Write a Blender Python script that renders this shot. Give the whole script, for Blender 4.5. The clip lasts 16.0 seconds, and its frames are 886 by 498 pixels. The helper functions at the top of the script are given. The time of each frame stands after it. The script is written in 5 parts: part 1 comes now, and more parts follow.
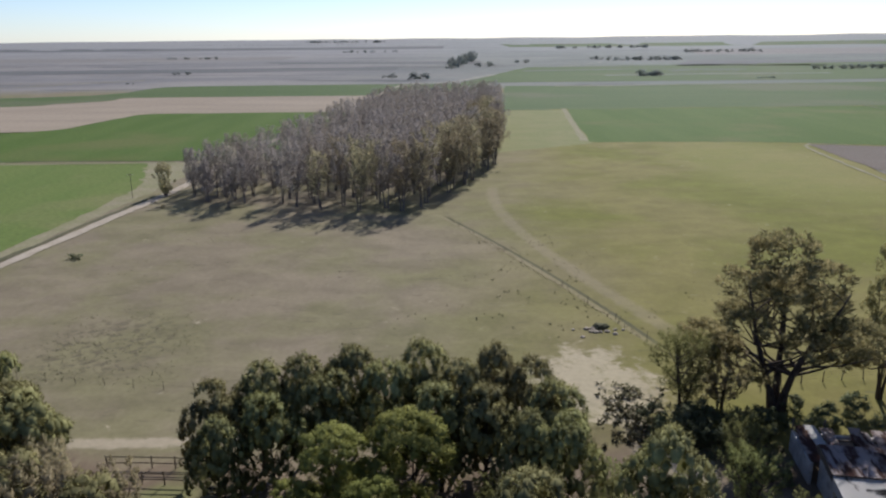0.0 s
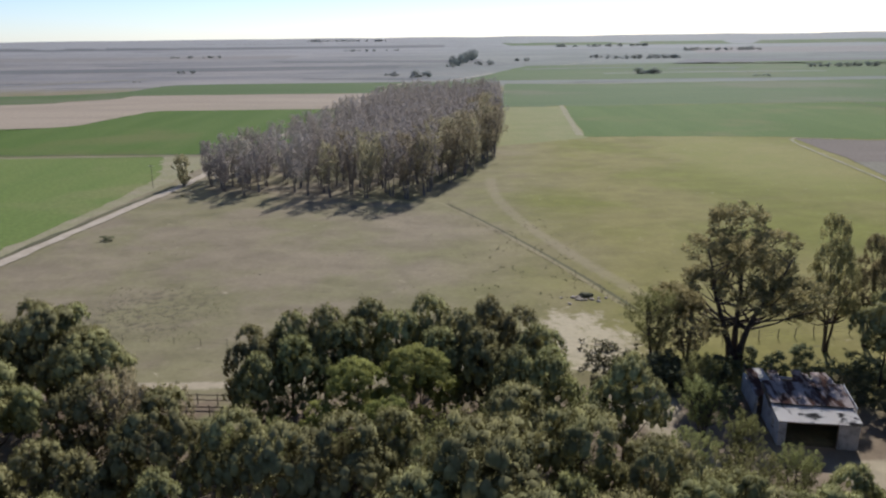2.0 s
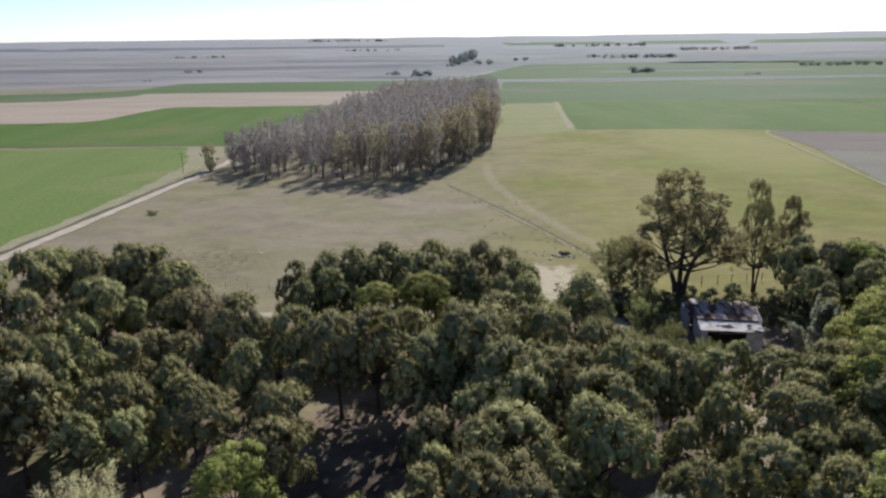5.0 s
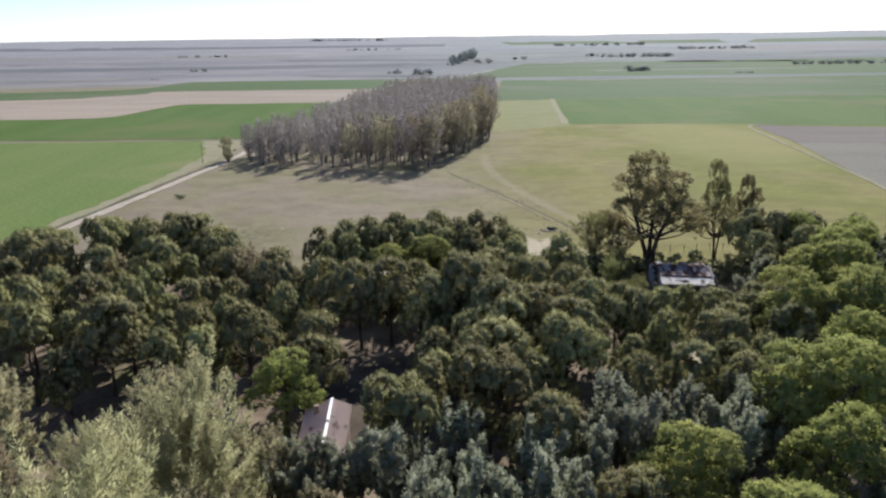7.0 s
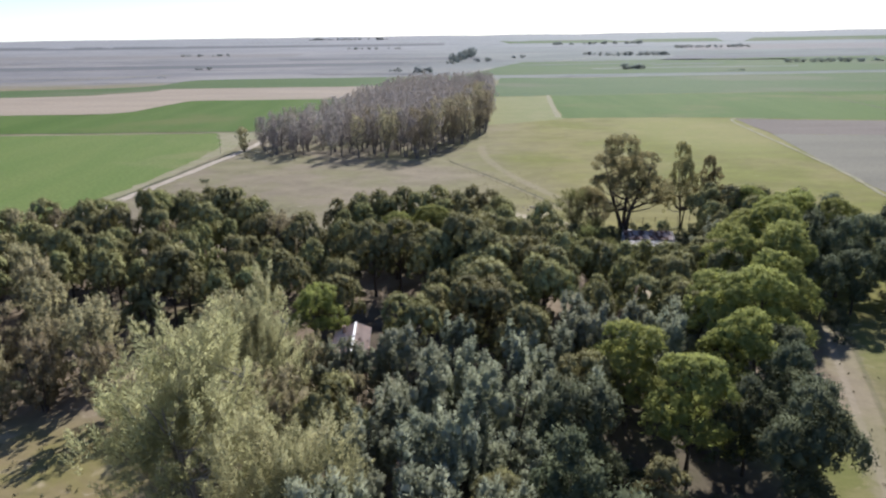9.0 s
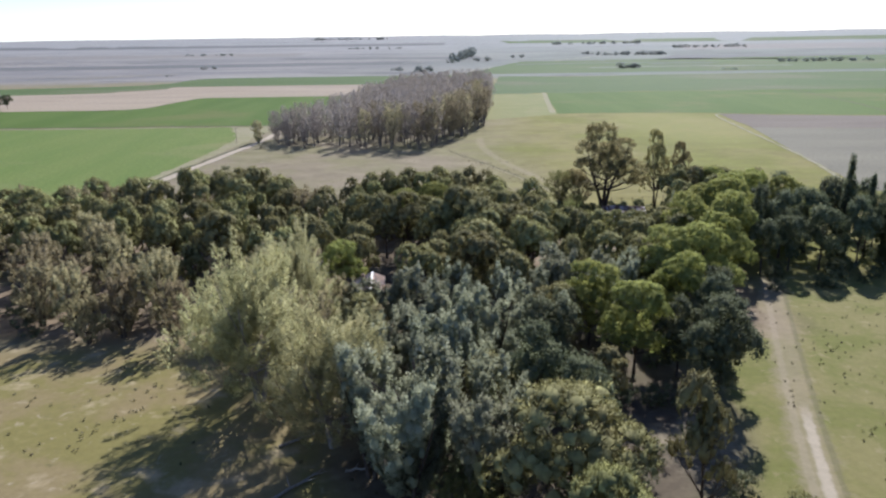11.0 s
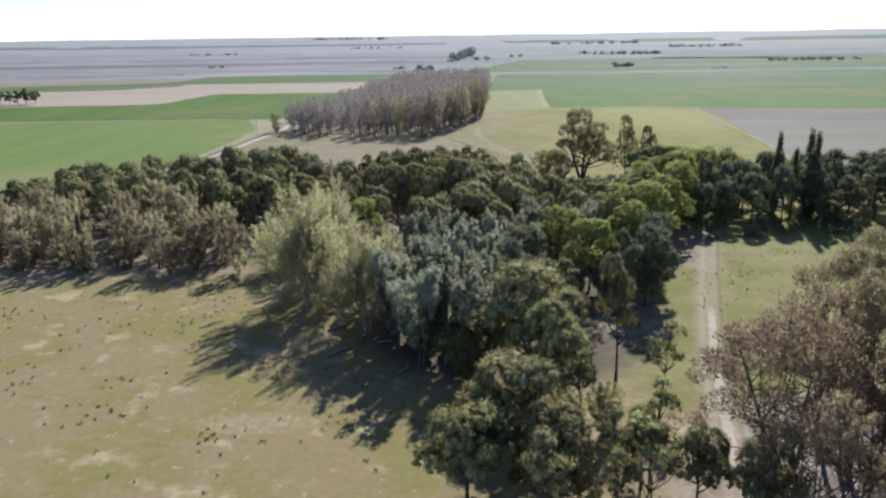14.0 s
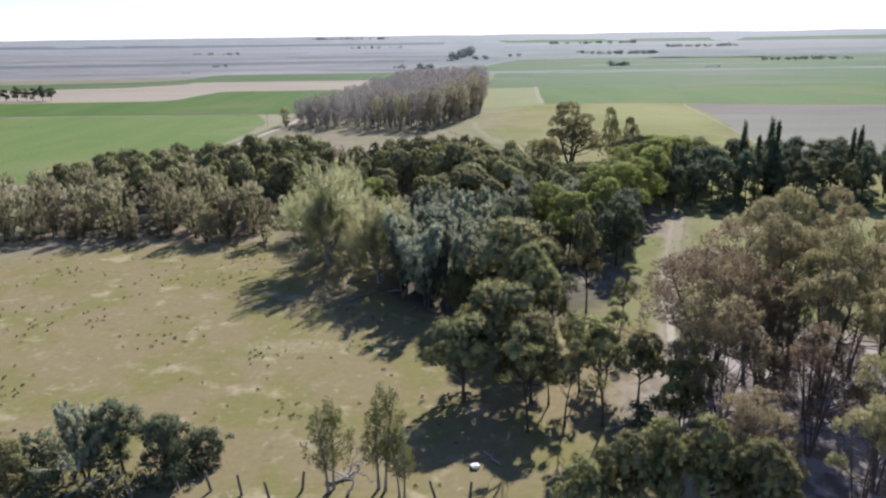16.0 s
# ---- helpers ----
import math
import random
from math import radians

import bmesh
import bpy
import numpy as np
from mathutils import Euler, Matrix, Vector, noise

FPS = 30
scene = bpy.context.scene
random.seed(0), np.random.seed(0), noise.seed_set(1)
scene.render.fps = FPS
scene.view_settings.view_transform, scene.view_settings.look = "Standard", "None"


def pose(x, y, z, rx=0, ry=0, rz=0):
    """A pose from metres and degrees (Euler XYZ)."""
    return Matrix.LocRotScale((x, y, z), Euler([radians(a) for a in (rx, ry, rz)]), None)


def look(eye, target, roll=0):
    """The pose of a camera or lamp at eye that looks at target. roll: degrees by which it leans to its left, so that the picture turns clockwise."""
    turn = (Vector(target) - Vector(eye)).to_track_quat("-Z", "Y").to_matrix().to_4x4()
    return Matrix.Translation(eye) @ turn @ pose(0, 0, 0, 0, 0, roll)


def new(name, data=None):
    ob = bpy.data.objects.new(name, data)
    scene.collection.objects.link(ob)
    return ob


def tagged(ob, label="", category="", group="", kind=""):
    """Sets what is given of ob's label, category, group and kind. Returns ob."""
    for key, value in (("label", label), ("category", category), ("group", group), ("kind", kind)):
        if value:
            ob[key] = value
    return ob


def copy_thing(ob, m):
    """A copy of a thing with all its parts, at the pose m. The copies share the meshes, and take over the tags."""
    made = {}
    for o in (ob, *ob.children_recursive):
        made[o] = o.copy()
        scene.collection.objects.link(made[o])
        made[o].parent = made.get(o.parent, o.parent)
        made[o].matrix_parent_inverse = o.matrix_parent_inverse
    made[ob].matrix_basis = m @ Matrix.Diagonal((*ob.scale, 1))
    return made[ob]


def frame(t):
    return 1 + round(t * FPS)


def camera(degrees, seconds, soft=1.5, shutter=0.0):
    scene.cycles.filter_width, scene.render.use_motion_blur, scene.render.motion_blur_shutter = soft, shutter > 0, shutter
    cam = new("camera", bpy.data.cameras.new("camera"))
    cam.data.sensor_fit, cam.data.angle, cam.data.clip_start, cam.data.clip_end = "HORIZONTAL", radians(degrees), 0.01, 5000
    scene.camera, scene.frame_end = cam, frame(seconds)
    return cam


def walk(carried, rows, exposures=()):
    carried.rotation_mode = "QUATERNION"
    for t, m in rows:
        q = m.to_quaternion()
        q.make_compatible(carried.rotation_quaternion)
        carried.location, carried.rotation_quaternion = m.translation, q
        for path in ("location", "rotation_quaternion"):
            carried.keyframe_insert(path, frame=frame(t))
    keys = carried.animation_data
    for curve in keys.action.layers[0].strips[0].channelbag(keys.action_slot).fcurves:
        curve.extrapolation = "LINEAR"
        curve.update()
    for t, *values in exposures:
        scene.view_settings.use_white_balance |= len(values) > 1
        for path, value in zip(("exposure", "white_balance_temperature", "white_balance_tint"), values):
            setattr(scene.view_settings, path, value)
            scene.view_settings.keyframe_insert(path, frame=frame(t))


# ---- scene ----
cam = camera(61.8, 16.0, soft=2.3)
METRES, EYE, TILT, LEAN, TURN = 148.0, 40.0, -16.04, 0.54, 0.0
ROWS = [
    (0.0, 0.0, 0.0, 0.0, 0.0, -0.0, -0.0),
    (0.5, -0.0003, -0.0188, -0.0051, 0.03, -0.04, 0.03),
    (1.0, -0.0005, -0.0398, -0.0108, 0.05, -0.08, 0.05),
    (1.5, -0.0006, -0.0623, -0.0171, 0.07, -0.1, 0.07),
    (2.0, -0.0008, -0.0845, -0.0233, 0.09, -0.09, 0.1),
    (2.5, -0.0011, -0.1089, -0.0302, 0.1, -0.08, 0.1),
    (3.0, -0.0012, -0.1342, -0.0374, 0.11, -0.08, 0.12),
    (3.5, -0.0013, -0.1612, -0.045, 0.14, -0.1, 0.14),
    (4.0, -0.0015, -0.1874, -0.0523, 0.13, -0.1, 0.15),
    (6.5, -0.0032, -0.3277, -0.0914, 0.1, -0.12, 0.19),
    (7.0, -0.0033, -0.3608, -0.1008, 0.13, -0.14, 0.22),
    (7.5, -0.0034, -0.3928, -0.1098, 0.14, -0.16, 0.26),
    (8.0, -0.0035, -0.4272, -0.12, 0.14, -0.16, 0.3),
    (8.5, -0.0039, -0.461, -0.1295, 0.12, -0.2, 0.3),
    (9.0, -0.0042, -0.4941, -0.1394, 0.11, -0.21, 0.31),
    (11.5, -0.0053, -0.6641, -0.1882, 0.14, -0.22, 0.32),
    (12.0, -0.0054, -0.6971, -0.1978, 0.15, -0.21, 0.33),
    (12.5, -0.0056, -0.7312, -0.208, 0.14, -0.22, 0.33),
    (13.0, -0.0059, -0.7631, -0.2175, 0.13, -0.22, 0.34),
    (13.5, -0.0065, -0.7965, -0.2267, 0.14, -0.26, 0.33),
    (14.0, -0.0072, -0.8305, -0.2362, 0.14, -0.23, 0.32),
    (14.5, -0.0075, -0.8631, -0.2454, 0.13, -0.22, 0.3),
    (15.0, -0.0075, -0.8947, -0.2555, 0.12, -0.22, 0.29),
    (15.5, -0.0081, -0.9288, -0.2656, 0.11, -0.24, 0.26),
    (16.0, -0.0087, -0.9614, -0.2749, 0.1, -0.24, 0.28),
]
walk(cam, [(t, pose(0, 0, EYE, TILT, LEAN, TURN) @ pose(METRES * x, METRES * y, METRES * z, 90 + pitch, 0.6 * roll, yaw)) for t, x, y, z, yaw, pitch, roll in ROWS],
     exposures=[(0.0, 0.24, 6330, 10), (4.0, 0.46, 6280, 10), (9.0, 0.72, 6180, 10), (12.0, 0.80, 6130, 10), (16.0, 0.84, 6090, 10)])

# ---- world and sun ----
SUN_EL, SUN_AZ = 36.5, 18.0          # degrees above the plain, degrees to the right of straight ahead
world = bpy.data.worlds.new("sky")
scene.world = world
world.use_nodes = True
wn, wl = world.node_tree.nodes, world.node_tree.links
sky = wn.new("ShaderNodeTexSky")
sky.sky_type, sky.sun_disc = "NISHITA", False
sky.sun_elevation, sky.sun_rotation = radians(SUN_EL), radians(SUN_AZ)
sky.air_density, sky.dust_density, sky.ozone_density = 0.8, 0.15, 4.0
tint = wn.new("ShaderNodeMix")
tint.data_type, tint.blend_type = "RGBA", "MULTIPLY"
tint.inputs[0].default_value, tint.inputs[7].default_value = 1.0, (0.955, 0.965, 1.08, 1.0)
wl.new(sky.outputs[0], tint.inputs[6])
pale = wn.new("ShaderNodeHueSaturation")
pale.inputs["Saturation"].default_value = 0.95
wl.new(tint.outputs[2], pale.inputs["Color"])
wl.new(pale.outputs[0], wn["Background"].inputs[0])
wn["Background"].inputs[1].default_value = 0.095
sun = new("sun", bpy.data.lights.new("sun", "SUN"))
sun.data.energy, sun.data.angle, sun.data.color = 5.0, radians(0.6), (1.0, 0.97, 0.925)
toward = Vector((math.sin(radians(SUN_AZ)) * math.cos(radians(SUN_EL)), math.cos(radians(SUN_AZ)) * math.cos(radians(SUN_EL)), math.sin(radians(SUN_EL))))
sun.matrix_world = look(toward * 60, (0, 0, 0))


# ---- materials ----
class Nodes:
    """Short hand for building a node material."""

    def __init__(self, name):
        self.mat = bpy.data.materials.new(name)
        self.mat.use_nodes = True
        self.t = self.mat.node_tree
        self.p = self.t.nodes["Principled BSDF"]
        self.out = self.t.nodes["Material Output"]
        self.p.inputs["Specular IOR Level"].default_value = 0.04
        self.p.inputs["Roughness"].default_value = 0.85

    def put(self, socket, value):
        if isinstance(value, bpy.types.NodeSocket):
            self.t.links.new(value, socket)
        elif isinstance(value, (tuple, list)):
            socket.default_value = (*value, 1.0) if len(value) == 3 and socket.type == "RGBA" else value
        else:
            socket.default_value = value

    def math(self, op, a, b=0.0, clamp=False):
        n = self.t.nodes.new("ShaderNodeMath")
        n.operation, n.use_clamp = op, clamp
        self.put(n.inputs[0], a), self.put(n.inputs[1], b)
        return n.outputs[0]

    def where(self):
        return self.t.nodes.new("ShaderNodeNewGeometry").outputs["Position"]

    def local(self):
        return self.t.nodes.new("ShaderNodeTexCoord").outputs["Object"]

    def island(self):
        return self.t.nodes.new("ShaderNodeNewGeometry").outputs["Random Per Island"]

    def chance(self):
        return self.t.nodes.new("ShaderNodeObjectInfo").outputs["Random"]

    def split(self, v):
        n = self.t.nodes.new("ShaderNodeSeparateXYZ")
        self.put(n.inputs[0], v)
        return n.outputs

    def scale(self, v, by):
        n = self.t.nodes.new("ShaderNodeVectorMath")
        n.operation = "MULTIPLY"
        self.put(n.inputs[0], v), self.put(n.inputs[1], by)
        return n.outputs[0]

    def noise(self, v, size, detail=4.0, rough=0.55, warp=0.0):
        """size: metres of one blot."""
        n = self.t.nodes.new("ShaderNodeTexNoise")
        self.put(n.inputs["Vector"], v)
        n.inputs["Scale"].default_value, n.inputs["Detail"].default_value = 1.0 / size, detail
        n.inputs["Roughness"].default_value, n.inputs["Distortion"].default_value = rough, warp
        return n.outputs[0]

    def ramp(self, v, lo, hi):
        """0 below lo, 1 above hi, smooth between."""
        n = self.t.nodes.new("ShaderNodeMapRange")
        n.interpolation_type = "SMOOTHSTEP"
        self.put(n.inputs[0], v)
        n.inputs[1].default_value, n.inputs[2].default_value = lo, hi
        return n.outputs[0]

    def mix(self, f, a, b):
        n = self.t.nodes.new("ShaderNodeMix")
        n.data_type = "RGBA"
        self.put(n.inputs["Factor"], f), self.put(n.inputs[6], a), self.put(n.inputs[7], b)
        return n.outputs[2]

    def value(self, colour, v, s=1.0, h=0.5):
        n = self.t.nodes.new("ShaderNodeHueSaturation")
        self.put(n.inputs["Color"], colour), self.put(n.inputs["Value"], v)
        self.put(n.inputs["Saturation"], s), self.put(n.inputs["Hue"], h)
        return n.outputs[0]

    def bump(self, v, strength, distance):
        n = self.t.nodes.new("ShaderNodeBump")
        n.inputs["Strength"].default_value, n.inputs["Distance"].default_value = strength, distance
        self.put(n.inputs["Height"], v)
        self.put(self.p.inputs["Normal"], n.outputs[0])

    def colour(self, c):
        self.put(self.p.inputs["Base Color"], c)
        return self.mat

    def both(self, a, b, op="MULTIPLY"):
        return self.math(op, a, b)

    def near(self, v, x, y, rx, ry, soft=0.5):
        """1 inside an ellipse about (x, y), falling to 0 round it."""
        s = self.split(v)
        a = self.math("POWER", self.math("DIVIDE", self.math("SUBTRACT", s[0], x), rx), 2)
        b = self.math("POWER", self.math("DIVIDE", self.math("SUBTRACT", s[1], y), ry), 2)
        return self.math("SUBTRACT", 1.0, self.ramp(self.math("ADD", a, b), 1 - soft, 1 + soft))


def trail(n, w, wob, curve, lo, hi, width, across=False):
    """1 along a worn line x = f(y) (or y = f(x) when across), fading at its edges and ends."""
    s = n.split(w)
    u, v = (s[0], s[1]) if across else (s[1], s[0])
    f = curve[0]
    for k in curve[1:]:
        f = n.math("ADD", n.math("MULTIPLY", f, u), k)
    d = n.math("ADD", n.math("ABSOLUTE", n.math("SUBTRACT", v, f)), n.math("MULTIPLY", wob, width))
    m = n.math("SUBTRACT", 1.0, n.ramp(d, width * 0.3, width * 0.8))
    return n.math("MULTIPLY", n.math("MULTIPLY", m, n.ramp(u, lo - 3, lo + 3)), n.math("SUBTRACT", 1.0, n.ramp(u, hi - 3, hi + 3)))


def soil(name, a, b, big=9.0, small=0.6, streak=None, c=None, relief=0.06):
    """Grass, crop or bare soil: two colours blotched at two sizes, with drill rows along streak."""
    n = Nodes(name)
    w = n.where()
    v = w if not streak else n.scale(w, streak)
    f = n.ramp(n.noise(v, big, 5, 0.6, 0.3), 0.35, 0.65)
    col = n.mix(f, a, b)
    if c:
        col = n.mix(n.ramp(n.noise(w, big * 3.7, 3), 0.52, 0.66), col, c)
    fine = n.noise(w, small, 3, 0.65)
    col = n.value(col, n.math("ADD", 0.55, n.math("MULTIPLY", fine, 0.9)))
    n.bump(fine, 0.6, relief)
    return n.colour(col)


def leaf(name, colour, tip, dry=(0.12, 0.09, 0.04), dryness=0.12, glow=0.22):
    """Foliage: a hue for each tree, a value for each leaf, some light let through."""
    n = Nodes(name)
    w = n.where()
    isl, obj = n.island(), n.chance()
    col = n.mix(n.ramp(n.noise(w, 1.6, 2), 0.38, 0.66), colour, tip)
    col = n.mix(n.math("MULTIPLY", n.ramp(n.noise(w, 3.1, 2), 0.55, 0.75), dryness * 4), col, dry)
    col = n.mix(n.math("MULTIPLY", n.ramp(n.noise(w, 13, 2), 0.45, 0.65), dryness * 3), col, dry)
    col = n.value(col, n.math("ADD", 0.68, n.math("ADD", n.math("MULTIPLY", isl, 0.26), n.math("MULTIPLY", obj, 0.40))),
                  1.0, n.math("ADD", 0.485, n.math("MULTIPLY", obj, 0.03)))
    n.colour(col)
    n.p.inputs["Roughness"].default_value, n.p.inputs["Specular IOR Level"].default_value = 0.8, 0.08
    tr = n.t.nodes.new("ShaderNodeBsdfTranslucent")
    n.put(tr.inputs[0], col)
    mx = n.t.nodes.new("ShaderNodeMixShader")
    mx.inputs[0].default_value = glow
    n.put(mx.inputs[1], n.p.outputs[0]), n.put(mx.inputs[2], tr.outputs[0])
    n.put(n.out.inputs[0], mx.outputs[0])
    return n.mat


def bark(name, a, b):
    n = Nodes(name)
    v = n.scale(n.local(), (1, 1, 0.25))
    f = n.noise(v, 0.18, 5, 0.65)
    n.bump(f, 0.8, 0.03)
    return n.colour(n.mix(n.ramp(f, 0.35, 0.65), a, b))


TRACK = (-0.0000066, 0.000232, 0.34858, 46.025)
TRAIL = (0.00001103, -0.00276853, -0.11355977, 58.492)
FENCE = (-0.00109837, -0.09867184, 46.004)
LANE = (0.003461, 0.24233, 71.979)
YARD = (0.01, -1.48, 74.52)


def ground_material():
    """The pasture: dry grass that greens to the right, bare spots, litter under the grove, the worn earth by the gate."""
    n = Nodes("pasture")
    w = n.where()
    s = n.split(w)
    big, mid, fine = n.noise(w, 60, 4, 0.6, 0.4), n.noise(w, 11, 5, 0.62, 0.5), n.noise(w, 0.9, 4, 0.7)
    dry, olive, green = (0.188, 0.154, 0.106), (0.168, 0.149, 0.084), (0.134, 0.133, 0.029)
    col = n.mix(n.ramp(n.noise(w, 26, 4, 0.6), 0.40, 0.62), dry, olive)
    right = n.ramp(n.math("ADD", n.math("ADD", s[0], n.math("MULTIPLY", s[1], -0.06)), n.math("MULTIPLY", n.math("SUBTRACT", big, 0.5), 60)), -18, 30)
    col = n.mix(right, col, n.mix(n.ramp(big, 0.42, 0.60), (0.170, 0.147, 0.052), green))
    terraces = n.noise(n.scale(w, (0.5, 1, 1)), 9.0, 4, 0.6, 0.6)
    col = n.value(col, n.math("ADD", 0.85, n.math("MULTIPLY", n.math("ADD", n.ramp(terraces, 0.35, 0.65), n.ramp(n.noise(w, 5, 4, 0.65, 0.5), 0.3, 0.7)), 0.15)))
    col = n.mix(n.both(n.near(w, 104, 235, 26, 60, 0.9), 0.7), col, n.mix(n.ramp(mid, 0.4, 0.6), (0.215, 0.195, 0.068), (0.180, 0.172, 0.055)))
    dash = n.both(n.ramp(n.noise(n.scale(w, (0.22, 1, 1)), 1.6, 4, 0.6, 0.3), 0.62, 0.70), 0.40)
    rough_turf = n.both(n.near(w, -46, 93, 9, 10, 0.7), n.ramp(n.noise(w, 1.5, 5, 0.7, 0.6), 0.48, 0.60))
    col = n.mix(n.math("MAXIMUM", dash, n.both(rough_turf, 0.75)), col, (0.098, 0.082, 0.056))
    # the clearings: straw-coloured turf with paler worn spots
    clear = n.near(w, -42, -58, 70, 56, 0.2)
    turf = n.mix(n.ramp(mid, 0.42, 0.60), (0.194, 0.152, 0.080), (0.156, 0.135, 0.052))
    turf = n.mix(n.both(n.ramp(n.noise(w, 5.5, 5, 0.58, 0.1), 0.55, 0.70), 0.65), turf, (0.335, 0.268, 0.176))
    turf = n.mix(n.both(n.ramp(n.noise(w, 1.7, 5, 0.7, 0.5), 0.58, 0.72), 0.5), turf, (0.36, 0.30, 0.225))
    turf = n.mix(n.both(n.ramp(n.noise(n.scale(w, (0.7, 1, 1)), 2.6, 5, 0.7, 0.6), 0.60, 0.72), 0.6), turf, (0.112, 0.100, 0.050))
    col = n.mix(clear, col, turf)
    meadow = n.mix(n.ramp(mid, 0.40, 0.62), (0.132, 0.133, 0.042), (0.168, 0.149, 0.064))
    meadow = n.mix(n.both(n.ramp(n.noise(w, 2.2, 5, 0.68, 0.5), 0.55, 0.70), 0.5), meadow, (0.250, 0.205, 0.120))
    col = n.mix(n.near(w, 72, -22, 62, 44, 0.3), col, meadow)
    # leaf litter and earth of the grove, with tree shade painted in dark
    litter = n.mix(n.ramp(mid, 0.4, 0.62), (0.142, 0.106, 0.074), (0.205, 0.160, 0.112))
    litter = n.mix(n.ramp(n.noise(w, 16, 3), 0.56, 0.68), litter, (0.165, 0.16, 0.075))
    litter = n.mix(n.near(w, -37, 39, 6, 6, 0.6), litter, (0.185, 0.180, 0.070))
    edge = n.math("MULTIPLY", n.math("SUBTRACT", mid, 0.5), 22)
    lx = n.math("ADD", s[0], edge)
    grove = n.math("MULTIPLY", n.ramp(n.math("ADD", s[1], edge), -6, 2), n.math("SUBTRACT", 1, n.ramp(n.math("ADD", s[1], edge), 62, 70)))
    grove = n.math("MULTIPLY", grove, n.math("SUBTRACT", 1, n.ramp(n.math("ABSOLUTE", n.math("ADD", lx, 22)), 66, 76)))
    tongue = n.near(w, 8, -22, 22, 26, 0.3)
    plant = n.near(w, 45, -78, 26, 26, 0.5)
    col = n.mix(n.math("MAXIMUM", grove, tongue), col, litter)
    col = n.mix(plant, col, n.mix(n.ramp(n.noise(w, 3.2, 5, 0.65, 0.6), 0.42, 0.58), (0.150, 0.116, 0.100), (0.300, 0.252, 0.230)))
    # dark litter tone that deepens the trees' shade in the ground colour
    shade_litter = n.mix(n.ramp(mid, 0.40, 0.66), (0.055, 0.044, 0.034), (0.120, 0.098, 0.066))
    col = n.mix(n.both(n.math("MAXIMUM", tongue, n.near(w, -8, 21, 10, 12, 0.4)), 0.8), col, shade_litter)
    # worn, bare earth
    wob = n.math("MULTIPLY", n.math("SUBTRACT", mid, 0.5), 1.3)
    bare = n.math("MULTIPLY", n.math("ADD", n.near(w, 18, 81, 8, 10.5, 0.9), n.math("MULTIPLY", n.math("SUBTRACT", n.noise(w, 3.5, 5, 0.7, 0.4), 0.5), 3.0)), 1.0)
    bare = n.math("MAXIMUM", bare, n.math("ADD", n.near(w, 41.5, 48, 5.5, 2.6, 0.6), wob))
    bare = n.math("MAXIMUM", bare, n.math("ADD", n.near(w, 32, 34, 2.5, 6, 0.7), wob))
    bare = n.math("MAXIMUM", bare, n.math("MULTIPLY", n.math("ADD", n.near(w, 19, -54, 5, 9, 0.8), wob), 0.5))
    bare = n.math("MAXIMUM", bare, n.math("ADD", n.near(w, 22, 63, 4, 6, 0.6), wob))
    bare = n.math("MAXIMUM", bare, n.math("MULTIPLY", n.math("ADD", n.near(w, 24, -31, 6, 7, 0.8), wob), 0.55))
    bare = n.math("MAXIMUM", bare, n.math("MULTIPLY", n.math("ADD", n.near(w, -22, -56, 9, 3, 0.9), wob), 0.55))
    bare = n.math("ADD", bare, n.math("MULTIPLY", n.math("SUBTRACT", fine, 0.5), 0.5))
    col = n.mix(n.both(n.ramp(bare, 0.35, 0.95), 0.85), col, n.mix(n.ramp(mid, 0.4, 0.6), (0.385, 0.325, 0.228), (0.290, 0.245, 0.170)))
    rough = n.math("SUBTRACT", n.noise(w, 1.6, 4, 0.65, 0.4), 0.5)
    for curve, lo, hi, width, across, tone, share in (
            (TRACK, -100, 22, 3.6, False, (0.235, 0.190, 0.135), 0.6), (TRACK[:3] + (TRACK[3] + 0.5,), -100, -24, 1.0, False, (0.40, 0.34, 0.28), 0.6), (TRACK[:3] + (TRACK[3] - 0.9,), -100, 22, 0.8, False, (0.30, 0.25, 0.19), 0.3), (TRACK[:3] + (TRACK[3] + 1.9,), -60, 18, 0.6, False, (0.11, 0.10, 0.055), 0.5),
            (TRAIL, 97, 200, 2.6, False, (0.26, 0.21, 0.15), 0.35), (FENCE, 92, 166, 1.0, False, (0.26, 0.215, 0.14), 0.45), (FENCE[:2] + (FENCE[2] + 0.9,), 92, 166, 0.7, False, (0.085, 0.08, 0.045), 0.9),
            (LANE, -40, 10, 1.7, True, (0.33, 0.275, 0.20), 0.85), (YARD, 36, 76, 2.8, False, (0.30, 0.25, 0.18), 0.55)):
        col = n.mix(n.math("MULTIPLY", trail(n, w, rough, curve, lo, hi, width, across), share), col, tone)
    # the plain far off: grey-brown stubble and fallow, with haze painted in farthest out
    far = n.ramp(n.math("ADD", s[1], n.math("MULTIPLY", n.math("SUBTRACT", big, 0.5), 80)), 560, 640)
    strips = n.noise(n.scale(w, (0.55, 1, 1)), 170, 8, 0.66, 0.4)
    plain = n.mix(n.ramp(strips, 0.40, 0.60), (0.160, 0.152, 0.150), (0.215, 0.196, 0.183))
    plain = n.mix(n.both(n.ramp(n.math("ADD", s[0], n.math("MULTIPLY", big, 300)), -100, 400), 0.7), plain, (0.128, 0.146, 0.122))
    plain = n.mix(n.both(n.ramp(n.noise(n.scale(w, (0.22, 1, 1)), 46, 5, 0.65, 0.5), 0.57, 0.64), 0.75), plain, (0.082, 0.084, 0.086))
